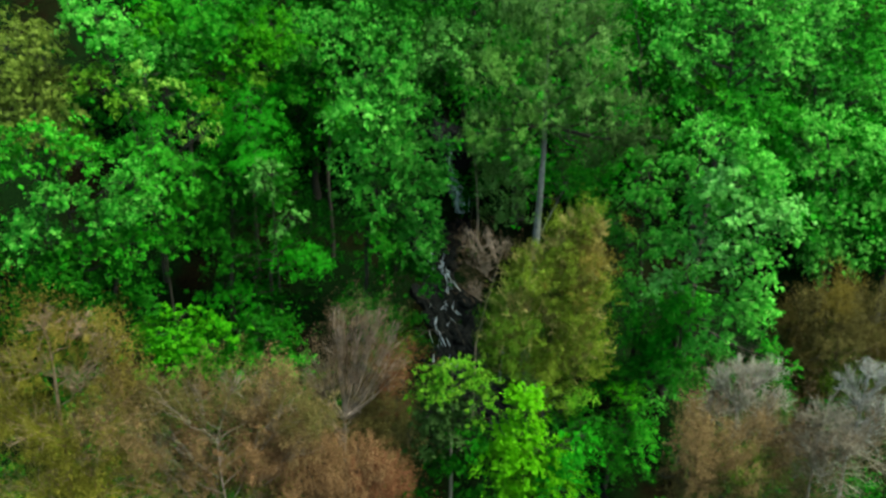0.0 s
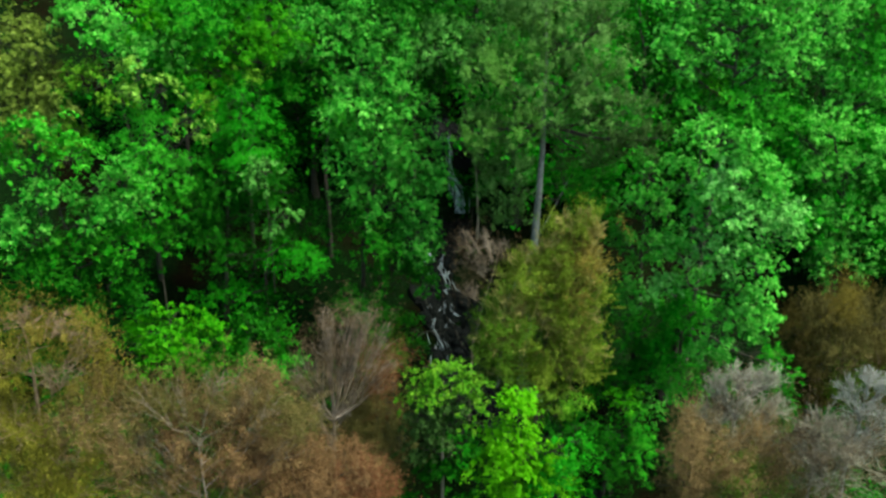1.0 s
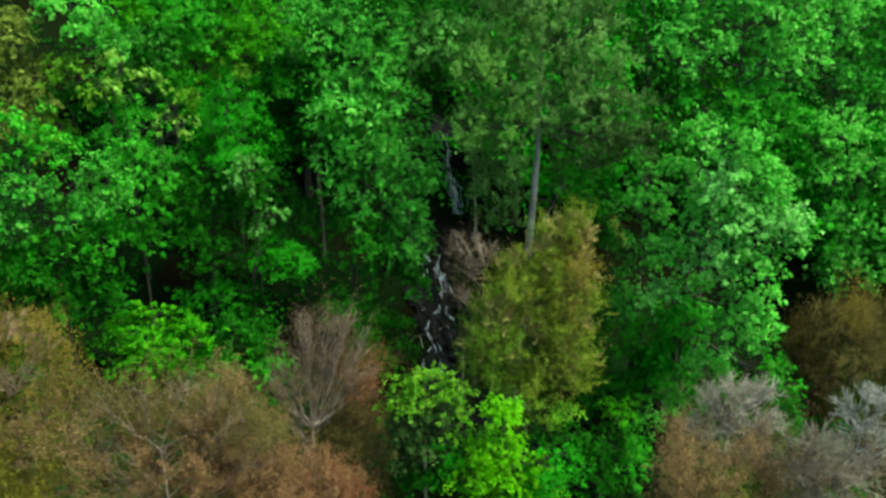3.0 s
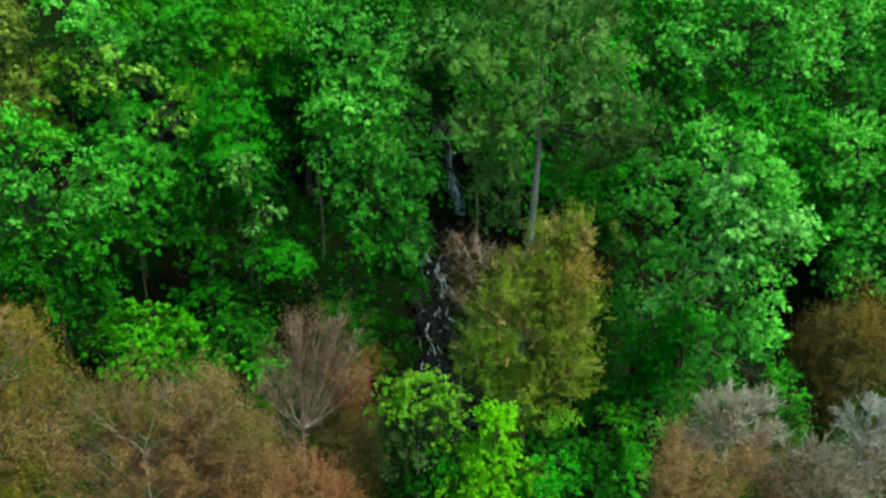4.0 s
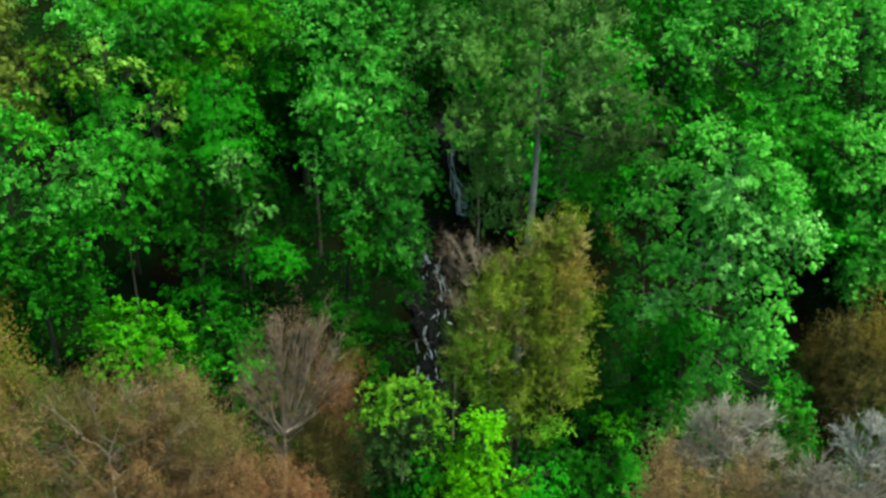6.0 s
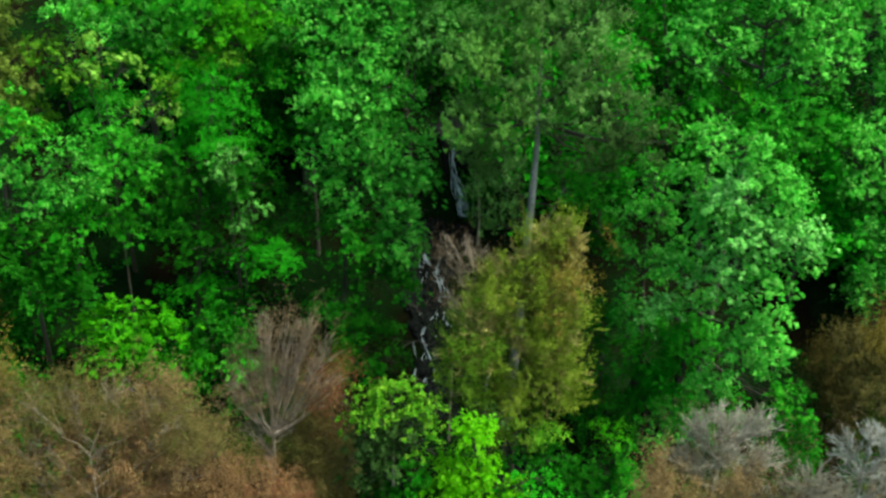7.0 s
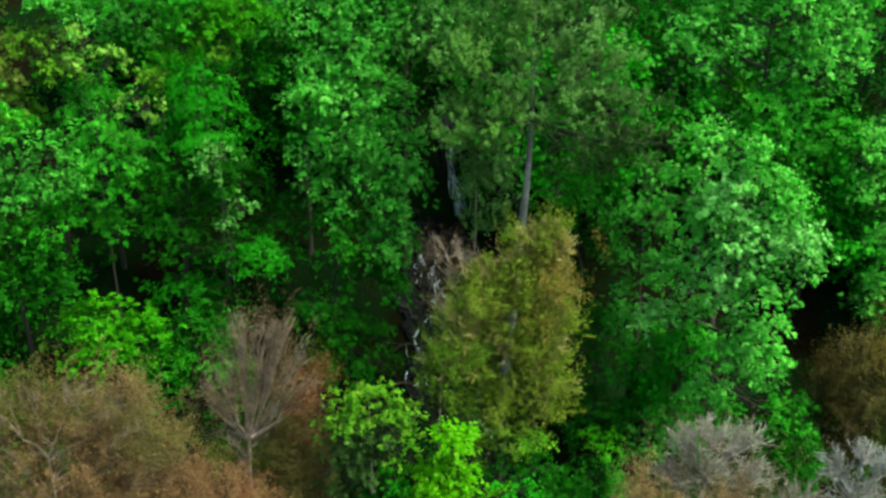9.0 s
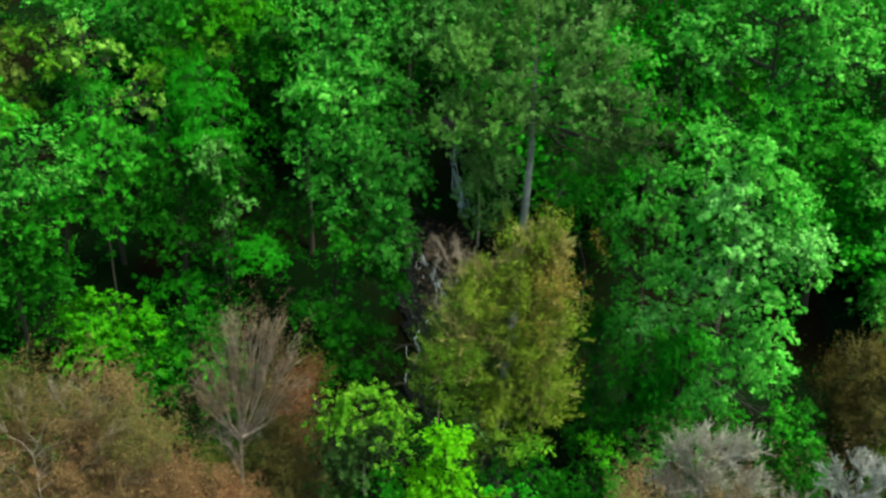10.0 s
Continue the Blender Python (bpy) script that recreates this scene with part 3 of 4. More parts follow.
tree("bare_tree", "whitish bare tree with upswept twigs", [
    (12.97, -27.6, 10.88, 0.55, 0.48, 0.6), (13.76, -27.6, 11.13, 0.58, 0.52, 0.67), (14.67, -27.6, 10.82, 0.68, 0.62, 0.8), (13.69, -27.6, 9.9, 0.8, 0.59, 0.61), (14.8, -27.6, 9.55, 0.87, 0.67, 0.72), (14.35, -27.6, 8.49, 1.24, 0.83, 0.74)],
    "bud", "thin", seed=24, bark='white', bare=24, upward=1.0, trunk=0.15, fork=0.5)
tree("bare_tree", "low bare tree with mauve-grey twigs", [
    (12.1, -27.92, 9.5, 1.04, 0.83, 0.85), (13.03, -27.8, 8.78, 1.28, 1, 0.98), (12.23, -27.83, 8.1, 1.28, 0.95, 0.87), (14.32, -27.75, 8.1, 1.32, 1.08, 1.12), (13.15, -27.57, 6.87, 2, 1.32, 1.02)],
    "bud", "thin", seed=25, bark='pale', bare=34, upward=0.8, trunk=0.12)
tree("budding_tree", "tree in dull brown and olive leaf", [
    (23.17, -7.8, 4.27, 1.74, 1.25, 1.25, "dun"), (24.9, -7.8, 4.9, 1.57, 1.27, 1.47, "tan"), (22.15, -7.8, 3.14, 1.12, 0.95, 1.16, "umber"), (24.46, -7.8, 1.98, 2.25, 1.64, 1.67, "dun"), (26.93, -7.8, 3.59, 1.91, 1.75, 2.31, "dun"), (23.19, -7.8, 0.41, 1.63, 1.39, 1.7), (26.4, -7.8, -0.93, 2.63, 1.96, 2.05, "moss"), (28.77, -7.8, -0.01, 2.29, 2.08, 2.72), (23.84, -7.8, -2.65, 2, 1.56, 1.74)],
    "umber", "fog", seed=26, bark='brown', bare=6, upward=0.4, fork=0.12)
# Boughs in the inner hollow take darker leaf for the shade there.
tree("broadleaf_tree", "large tree in pale green leaf with hanging boughs", [
    (11.21, -15.5, 17.48, 1.12, 0.82, 0.83, "light"), (12.68, -16.8, 17.33, 1.13, 0.79, 0.75, "light"), (10.99, -14.8, 15.45, 1.34, 1.01, 1.07), (12.27, -16.5, 15.64, 1.39, 1.04, 1.09, "milky"), (14.04, -17, 15.63, 0.96, 0.89, 1.19), (11.84, -15.8, 13.64, 1.33, 1.03, 1.13), (13.08, -17.3, 14.11, 1.38, 1.03, 1.08, "milky"), (14.82, -17.5, 14.15, 1.1, 0.93, 1.14, "milky"), (15.48, -17.8, 13.14, 0.64, 0.49, 0.52), (10.88, -15, 11.56, 1.14, 0.97, 1.18), (12.35, -16.6, 12.03, 1.2, 0.97, 1.13, "milky"), (13.71, -17.5, 12.1, 1.17, 1, 1.22), (11.99, -15.2, 9.63, 1.02, 0.74, 0.75), (10.29, -15.4, 9.63, 0.77, 0.6, 0.66, "milky"), (13.82, -17.5, 10.15, 1.08, 0.97, 1.24), (13.28, -17.2, 8.19, 1.35, 1.02, 1.08), (14.7, -17.6, 8.36, 0.68, 0.75, 1.14), (12.45, -16.6, 6.66, 1.02, 0.76, 0.79), (12.44, -14.6, 7.61, 1.19, 0.94, 1.05, "vivid"), (15.36, -17.8, 6.41, 0.62, 0.68, 1.03, "green"), (11.91, -15.5, 4.29, 1.2, 1.02, 1.25, "vivid"), (12.25, -14.2, 7.84, 1.6, 1.19, 1.25, "plain"), (11.88, -14.2, 5.68, 1.36, 1.1, 1.28, "plain"), (13.44, -15.5, 4.7, 1.33, 1.02, 1.11, "green")],
    "light", "fine", seed=27, trunk=0.2, base=(12.2, -12.5))
# The skirt's shade is a darker leaf colour on the lower boughs.
tree("broadleaf_tree", "mid-green tree with fine leaf and a shaded skirt", [
    (9.74, -12.8, 15.08, 0.98, 0.78, 0.89, "soft"), (8.9, -12.8, 13.54, 0.89, 0.8, 1.04, "soft"), (10.26, -12.8, 13.05, 1.26, 1.02, 1.18, "soft"), (8.92, -12.8, 11.29, 0.8, 0.87, 1.28, "soft"), (10.31, -12.8, 10.63, 1.13, 0.97, 1.21, "soft"), (9.41, -12.8, 8.5, 0.83, 0.89, 1.32, "soft"), (10.95, -12.8, 6.74, 1.12, 1.05, 1.39, "green"), (10.01, -12.8, 5.74, 0.79, 0.89, 1.35, "green"), (11.42, -12.8, 4.2, 1.2, 1.03, 1.28, "green"), (10.72, -12.8, 3, 0.98, 0.98, 1.38, "green"), (11.57, -12.8, 0.83, 1.24, 1.06, 1.32, "soft")],
    "deep", "fine", seed=54, trunk=0.16)
tree("shrub", "rounded green shrub in a hollow behind the pale green tree", [
    (18.84, -11.6, 3.24, 0.71, 0.75, 1.1), (19.29, -11.6, 1.36, 0.9, 0.84, 1.12), (19.62, -11.6, 2.25, 0.71, 0.68, 0.93), (19.49, -11.6, -0.96, 1.22, 1.04, 1.27)],
    "deep", "spray", seed=55, trunk=0.07, category='shrub')
# Low right boughs wear dusk, their shade put into the leaf.
tree("broadleaf_tree", "tall grey-green tree with airy crown and grey trunk", [
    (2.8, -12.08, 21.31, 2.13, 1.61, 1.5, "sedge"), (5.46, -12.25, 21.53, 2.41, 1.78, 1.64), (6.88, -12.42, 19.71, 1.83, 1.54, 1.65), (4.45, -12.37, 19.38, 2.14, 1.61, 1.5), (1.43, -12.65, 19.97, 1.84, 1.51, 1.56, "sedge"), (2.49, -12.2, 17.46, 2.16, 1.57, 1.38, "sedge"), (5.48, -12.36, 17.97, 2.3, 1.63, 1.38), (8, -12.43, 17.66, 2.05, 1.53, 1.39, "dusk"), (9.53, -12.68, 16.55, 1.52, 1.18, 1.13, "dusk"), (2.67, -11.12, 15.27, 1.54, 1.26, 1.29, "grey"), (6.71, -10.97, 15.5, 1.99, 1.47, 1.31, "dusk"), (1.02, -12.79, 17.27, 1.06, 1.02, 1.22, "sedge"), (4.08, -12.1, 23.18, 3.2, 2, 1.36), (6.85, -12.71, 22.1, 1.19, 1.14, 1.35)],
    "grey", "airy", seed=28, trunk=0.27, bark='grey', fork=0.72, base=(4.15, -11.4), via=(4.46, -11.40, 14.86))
tree("young_tree", "airy grey-green tree beside the grey trunk", [
    (2.77, -10.7, 13.71, 1.49, 1.29, 1.4), (2.99, -10.94, 11.99, 1.15, 0.94, 0.94), (6.38, -10.32, 13.85, 1.31, 1.12, 1.19, "green")],
    "grey", "airy", seed=29, trunk=0.08, bark='grey', base=(2.79, -10.8))
tree("broadleaf_tree", "bright green tree with leafy tiers and dark limbs", [
    (11.61, -9.2, 21.61, 1.22, 0.86, 0.83), (11.09, -9.2, 20.29, 0.7, 0.55, 0.61), (13.1, -9.2, 22.18, 1.21, 0.83, 0.77), (12.63, -9.2, 19.83, 1.19, 0.85, 0.84), (14.02, -9.2, 18.54, 0.87, 0.74, 0.91, "fresh"), (16.65, -9.2, 22.06, 1.32, 0.89, 0.82), (18.29, -9.2, 21.3, 1.11, 0.81, 0.83), (19.26, -9.2, 20.43, 0.59, 0.43, 0.44), (17.23, -9.2, 20.01, 1.18, 0.82, 0.78), (18.36, -9.2, 19.42, 0.7, 0.55, 0.62), (15.27, -9.2, 17.99, 1.09, 0.81, 0.85, "vivid"), (16.77, -9.2, 18.27, 0.98, 0.76, 0.85, "vivid"), (14.95, -9.2, 16.73, 1.11, 0.78, 0.75, "vivid"), (16.62, -9.2, 16.61, 1, 0.75, 0.81, "vivid"), (12.71, -9.2, 17.89, 0.88, 0.65, 0.68, "vivid"), (14.68, -9.2, 23.58, 2.34, 1.37, 0.92), (11.86, -9.2, 23.43, 1.56, 1.04, 0.92), (17.79, -9.2, 23.4, 1.45, 1.04, 1.03), (13.89, -9.6, 21.12, 0.9, 0.65, 0.66), (15.41, -9.6, 22.34, 0.99, 0.71, 0.7), (16.03, -9.6, 21.1, 0.68, 0.54, 0.6)],
    "light", "broad", seed=30, trunk=0.22, bark='brown', base=(14.94, -8.0), via=(15.34, -8.60, 19.80))
tree("broadleaf_tree", "tree in soft green leaf with a thin dark trunk", [
    (22.65, -3.5, 14.52, 1.21, 0.89, 0.93), (24.41, -3.5, 15.08, 1.59, 1.08, 0.99), (24.06, -3.5, 12.42, 1.62, 1.17, 1.18), (25.96, -3.5, 12.51, 1.62, 1.37, 1.68), (25.07, -3.5, 10.07, 1.48, 1.12, 1.2), (27.01, -3.5, 9.46, 1.99, 1.55, 1.72), (25.46, -3.5, 7.59, 1.18, 1, 1.22), (27.36, -3.5, 6.59, 1.69, 1.44, 1.76), (25.21, -3.5, 5.73, 0.95, 0.84, 1.06), (26.29, -3.5, 4.66, 0.86, 0.66, 0.71), (27.68, -3.5, 13.26, 1.93, 1.64, 2), (29.12, -3.5, 8.85, 1.99, 1.69, 2.07)],
    "light", "crown", seed=31, trunk=0.18, bark='brown')
tree("broadleaf_tree", "deep green tree with soft layered sprays", [
    (21.22, -2, 15.09, 1.47, 1.18, 1.36, "vivid"), (22.22, -2, 12.59, 1.67, 1.35, 1.56, "vivid"), (21.55, -2, 10.09, 1.53, 1.3, 1.59, "plain"), (23.36, -2, 9.46, 1.37, 1.23, 1.6, "plain"), (20.38, -2, 13.02, 1.2, 1.02, 1.25, "vivid"), (22.35, -2, 15.56, 0.85, 0.67, 0.75, "vivid")],
    "green", "spray", seed=56, trunk=0.14)
tree("broadleaf_tree", "bright green tree higher on the slope", [
    (25.37, -1, 18.34, 1.5, 1.46, 2.03, "light"), (26.7, -1, 19.82, 1.93, 1.91, 2.67), (24.15, -1, 21.55, 1.43, 1.28, 1.65, "light"), (28.13, -1, 16.66, 1.97, 1.54, 1.71, "light"), (22.48, -1, 23.18, 1.44, 1.09, 1.17), (25, -1, 22.98, 1.75, 1.36, 1.5, "light"), (27.48, -1, 21.71, 1.9, 1.56, 1.84), (25.03, -1, 16.03, 1.13, 0.9, 1.03, "light"), (27.25, -1, 14.95, 1.53, 1.16, 1.25)],
    "vivid", "crown", seed=32, trunk=0.2)
# Lowest boughs darken to deep leaf, standing in for shade below the crown.
tree("broadleaf_tree", "tall slender tree in fine fresh green leaf", [
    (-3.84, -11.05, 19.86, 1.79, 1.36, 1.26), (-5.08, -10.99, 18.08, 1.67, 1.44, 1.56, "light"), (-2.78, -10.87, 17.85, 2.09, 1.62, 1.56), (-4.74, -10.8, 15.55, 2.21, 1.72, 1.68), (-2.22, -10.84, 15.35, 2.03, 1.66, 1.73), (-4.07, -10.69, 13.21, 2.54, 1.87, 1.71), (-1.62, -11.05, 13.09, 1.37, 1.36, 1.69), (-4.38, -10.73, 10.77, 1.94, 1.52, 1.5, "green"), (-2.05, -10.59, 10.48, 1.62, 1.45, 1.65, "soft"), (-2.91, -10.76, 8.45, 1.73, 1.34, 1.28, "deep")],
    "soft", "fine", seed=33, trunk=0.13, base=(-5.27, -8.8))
tree("sapling", "slender sapling with a pale thin trunk beside the waterfall", [
    (1.84, -2.94, 13.31, 0.75, 0.8, 1.04), (1.61, -2.88, 14.65, 0.95, 0.89, 1.03), (2.12, -3.14, 12.15, 0.51, 0.51, 0.63)],
    "grey", "sparse", seed=34, trunk=0.07, bark='pale', base=(2.14, -3.2))
# Top boughs vivid, low ones deep: light and shade put into leaf colour.
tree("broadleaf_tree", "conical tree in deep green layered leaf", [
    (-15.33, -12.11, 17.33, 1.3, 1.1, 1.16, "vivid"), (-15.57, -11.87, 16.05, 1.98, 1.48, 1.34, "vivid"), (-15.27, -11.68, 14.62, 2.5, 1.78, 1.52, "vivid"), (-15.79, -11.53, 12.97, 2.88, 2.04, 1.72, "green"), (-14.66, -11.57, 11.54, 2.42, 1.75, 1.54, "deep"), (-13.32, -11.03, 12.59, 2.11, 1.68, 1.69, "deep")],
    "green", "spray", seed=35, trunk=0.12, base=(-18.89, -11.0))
# Lower sprays in deep leaf for the shade beneath the upper ones.
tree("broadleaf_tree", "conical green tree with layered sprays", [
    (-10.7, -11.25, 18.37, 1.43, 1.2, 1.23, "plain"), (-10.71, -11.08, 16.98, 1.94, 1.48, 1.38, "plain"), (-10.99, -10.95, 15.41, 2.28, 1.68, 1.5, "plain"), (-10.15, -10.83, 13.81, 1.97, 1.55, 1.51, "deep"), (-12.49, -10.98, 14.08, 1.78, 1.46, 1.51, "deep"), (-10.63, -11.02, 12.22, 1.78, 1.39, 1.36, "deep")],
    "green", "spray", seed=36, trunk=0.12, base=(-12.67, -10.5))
# Leaf steps from vivid tips down to deep, painting sun and shade.
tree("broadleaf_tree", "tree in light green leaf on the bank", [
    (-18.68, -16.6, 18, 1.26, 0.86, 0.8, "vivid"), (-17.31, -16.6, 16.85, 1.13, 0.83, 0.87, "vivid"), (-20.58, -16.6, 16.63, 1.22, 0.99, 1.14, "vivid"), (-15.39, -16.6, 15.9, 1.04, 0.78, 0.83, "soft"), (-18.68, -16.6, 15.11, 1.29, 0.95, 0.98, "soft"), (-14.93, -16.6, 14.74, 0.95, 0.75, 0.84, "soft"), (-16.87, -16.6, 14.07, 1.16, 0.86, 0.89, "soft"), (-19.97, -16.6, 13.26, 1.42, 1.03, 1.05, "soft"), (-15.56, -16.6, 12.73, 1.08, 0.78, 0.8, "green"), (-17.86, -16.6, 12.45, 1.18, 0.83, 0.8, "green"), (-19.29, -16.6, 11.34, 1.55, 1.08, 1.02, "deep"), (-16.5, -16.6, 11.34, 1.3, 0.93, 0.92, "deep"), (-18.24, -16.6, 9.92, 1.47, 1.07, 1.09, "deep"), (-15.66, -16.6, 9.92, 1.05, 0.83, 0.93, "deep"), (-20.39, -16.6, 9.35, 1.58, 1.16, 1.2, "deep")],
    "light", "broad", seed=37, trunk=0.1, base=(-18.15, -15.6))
# Deep sprays stand for the dim space between these crowns.
tree("broadleaf_tree", "spreading tree with flat green sprays", [
    (-12.98, -11.98, 11.43, 1.33, 1.03, 0.97, "deep"), (-11.72, -11.76, 10.32, 1.94, 1.34, 1.06, "deep"), (-8.15, -11.8, 9.98, 2.05, 1.29, 0.84, "plain"), (-9.51, -9.43, 12.97, 1.21, 1.09, 1.24, "deep"), (-7.88, -9.82, 11.28, 1.66, 1.26, 1.17, "deep"), (-12.11, -11.74, 7.31, 2, 1.38, 1.1, "plain")],
    "green", "spray", seed=38, trunk=0.11)
tree("shrub", "rounded shrub in bright green leaf", [
    (-14.78, -15.53, 7.56, 1.88, 1.38, 1.24), (-12.95, -15.6, 6.84, 1.58, 1.28, 1.32), (-15.96, -15.85, 6.73, 1.11, 0.93, 0.96), (-12.23, -15.68, 5.53, 1.45, 1.17, 1.18), (-14.76, -15.44, 5.62, 2.07, 1.52, 1.36)],
    "fresh", "broad", seed=39, trunk=0.09, category='shrub')
tree("shrub", "rounded shrub in mid-green leaf", [
    (-10.33, -15.2, 7.17, 1.42, 1.14, 1.15, "deep"), (-9.45, -15.19, 6.12, 1.28, 1.15, 1.31), (-11.02, -15.14, 5.57, 1.45, 1.23, 1.33), (-9.45, -15.09, 4.32, 1.6, 1.31, 1.34, "deep")],
    "green", "broad", seed=40, trunk=0.09, category='shrub')
tree("young_tree", "airy tree with pale yellow-green leaf clusters", [
    (-17.53, -12.97, 19.61, 1.21, 0.94, 0.88, "yellowgreen"), (-15.14, -13.14, 19.95, 0.89, 0.71, 0.69), (-15.49, -13.24, 18.83, 0.73, 0.56, 0.52), (-14.03, -13.29, 19.13, 0.66, 0.48, 0.4), (-12.61, -13.21, 17.1, 0.66, 0.6, 0.68), (-11.95, -13.24, 18.55, 0.71, 0.57, 0.55, "yellowgreen"), (-16.32, -13.17, 18.54, 0.86, 0.67, 0.64, "yellowgreen"), (-12.88, -13.35, 17.77, 0.5, 0.4, 0.4)],
    "pale", "sparse", seed=41, trunk=0.05, bark='brown')
tree("budding_tree", "thin tree in olive and yellow-green leaf", [
    (-20.15, -12.65, 19.37, 1.2, 1.21, 1.53, "khaki"), (-20, -12.57, 17.42, 1.51, 1.32, 1.48, "khaki"), (-21.98, -12.06, 18.19, 1.86, 2.06, 2.85, "khaki"), (-18.94, -12.82, 16.71, 1.07, 0.97, 1.09, "yellowgreen"), (-22.27, -12.16, 20.5, 2.16, 1.92, 2.2, "khaki"), (-20.33, -12.7, 21.11, 1.19, 1.14, 1.37, "khaki")],
    "yellowgreen", "fine", seed=42, bark='brown', bare=6, upward=0.4, trunk=0.12)
tree("broadleaf_tree", "light green tree higher on the bank", [
    (-16.46, -12.8, 21.59, 1.13, 0.69, 0.51), (-15.22, -12.8, 21.11, 0.49, 0.36, 0.36), (-17.21, -12.8, 22.45, 1.47, 0.91, 0.71), (-14.76, -12.8, 22.26, 0.88, 0.64, 0.66, "fresh")],
    "light", "broad", seed=43, trunk=0.1, base=(-16.5, -9.0))
tree("broadleaf_tree", "tree in yellowish green leaf", [
    (-12.63, -8.59, 20.8, 1.52, 1.3, 1.39, "green"), (-10.87, -8.46, 20.29, 1.81, 1.49, 1.54), (-9.49, -8.63, 21.56, 1.64, 1.25, 1.15), (-11.14, -8.85, 19.08, 1.5, 0.93, 0.55, "yellowgreen"), (-12.56, -8.78, 19.31, 1.37, 1.03, 0.93)],
    "fresh", "fine", seed=44, trunk=0.12)
tree("broadleaf_tree", "dark green tree in the middle of the wood", [
    (-15.64, -5.76, 20, 1.98, 1.77, 2.02, "soft"), (-16.21, -5.96, 18.23, 1.82, 1.49, 1.52), (-14.39, -5.78, 22.05, 2.61, 1.75, 1.33)],
    "green", "crown", seed=45, trunk=0.12)
tree("broadleaf_tree", "dark leafy tree with a slim trunk", [
    (-7.55, -6.33, 20.57, 2.02, 1.67, 1.75, "soft"), (-6.01, -6.55, 21.63, 1.84, 1.36, 1.19, "soft"), (-8.22, -6.37, 18.52, 1.88, 1.62, 1.76), (-7.2, -5.59, 16.28, 1.44, 1.3, 1.47, "green")],
    "green", "crown", seed=46, trunk=0.12)
tree("broadleaf_tree", "dark green tree behind the waterfall", [
    (-3.22, -4.75, 20.98, 2.39, 1.78, 1.62, "soft"), (-0.76, -4.8, 20.31, 2.07, 1.71, 1.78, "sage"), (-0.08, -3.98, 18.08, 1.63, 1.46, 1.66, "deep"), (-4.72, -4.9, 21.97, 2.22, 1.57, 1.3), (-1.73, -4.61, 22.9, 3.18, 1.98, 1.3)],
    "deep", "crown", seed=47, trunk=0.13)
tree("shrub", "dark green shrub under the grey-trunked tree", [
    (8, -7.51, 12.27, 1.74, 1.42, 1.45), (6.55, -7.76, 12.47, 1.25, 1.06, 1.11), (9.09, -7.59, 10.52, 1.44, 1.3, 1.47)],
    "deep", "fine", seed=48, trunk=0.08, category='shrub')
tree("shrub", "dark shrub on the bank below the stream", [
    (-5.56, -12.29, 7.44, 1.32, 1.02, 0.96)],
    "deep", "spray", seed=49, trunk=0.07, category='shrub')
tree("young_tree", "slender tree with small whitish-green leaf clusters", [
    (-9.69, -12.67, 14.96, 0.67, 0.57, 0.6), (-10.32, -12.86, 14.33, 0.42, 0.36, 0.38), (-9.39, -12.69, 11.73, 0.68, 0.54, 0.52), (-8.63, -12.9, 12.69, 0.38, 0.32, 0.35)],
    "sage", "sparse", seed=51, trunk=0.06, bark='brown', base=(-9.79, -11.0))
# Added deep foliage that hides lit ground and darkens this gap.
tree("shrub", "dark leafy shrub filling the shaded gap between the olive and the pale green tree", [
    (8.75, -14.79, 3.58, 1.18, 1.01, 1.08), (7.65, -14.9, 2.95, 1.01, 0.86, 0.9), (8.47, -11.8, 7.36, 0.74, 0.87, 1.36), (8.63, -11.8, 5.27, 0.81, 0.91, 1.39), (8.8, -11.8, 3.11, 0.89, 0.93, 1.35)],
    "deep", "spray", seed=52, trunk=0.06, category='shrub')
# Deep foliage laid over lit ground to keep this hollow dark.
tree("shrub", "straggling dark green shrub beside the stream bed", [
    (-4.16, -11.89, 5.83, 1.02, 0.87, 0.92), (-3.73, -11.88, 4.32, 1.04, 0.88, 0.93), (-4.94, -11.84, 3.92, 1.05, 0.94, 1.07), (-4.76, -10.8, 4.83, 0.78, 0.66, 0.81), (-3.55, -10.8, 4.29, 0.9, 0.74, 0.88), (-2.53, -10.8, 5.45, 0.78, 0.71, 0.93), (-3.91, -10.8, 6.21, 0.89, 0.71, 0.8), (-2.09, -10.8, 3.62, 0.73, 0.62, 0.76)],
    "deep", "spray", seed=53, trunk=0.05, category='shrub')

# ---- the wood behind and around ----
def wood_kind(k, leaf, name, label, x0, y0, h, spread, n, style, group, category="tree"):
    z0 = float(ground_z(x0, y0))
    lobes = []
    for j in range(n):
        a, u = j * 2.4 + k, j / (n - 1)
        rad = spread * (1 - 0.35 * u)
        w = spread * (0.95 - 0.3 * u)
        lobes.append((x0 + rad * math.cos(a), y0 + rad * math.sin(a), z0 + h * (0.32 + 0.58 * u), w, w, w * 0.8))
    return tree(name, label, lobes, leaf, style, seed=90 + k, base=(x0, y0), group=group, category=category, trunk=0.015 * h + 0.02, shoots=1)


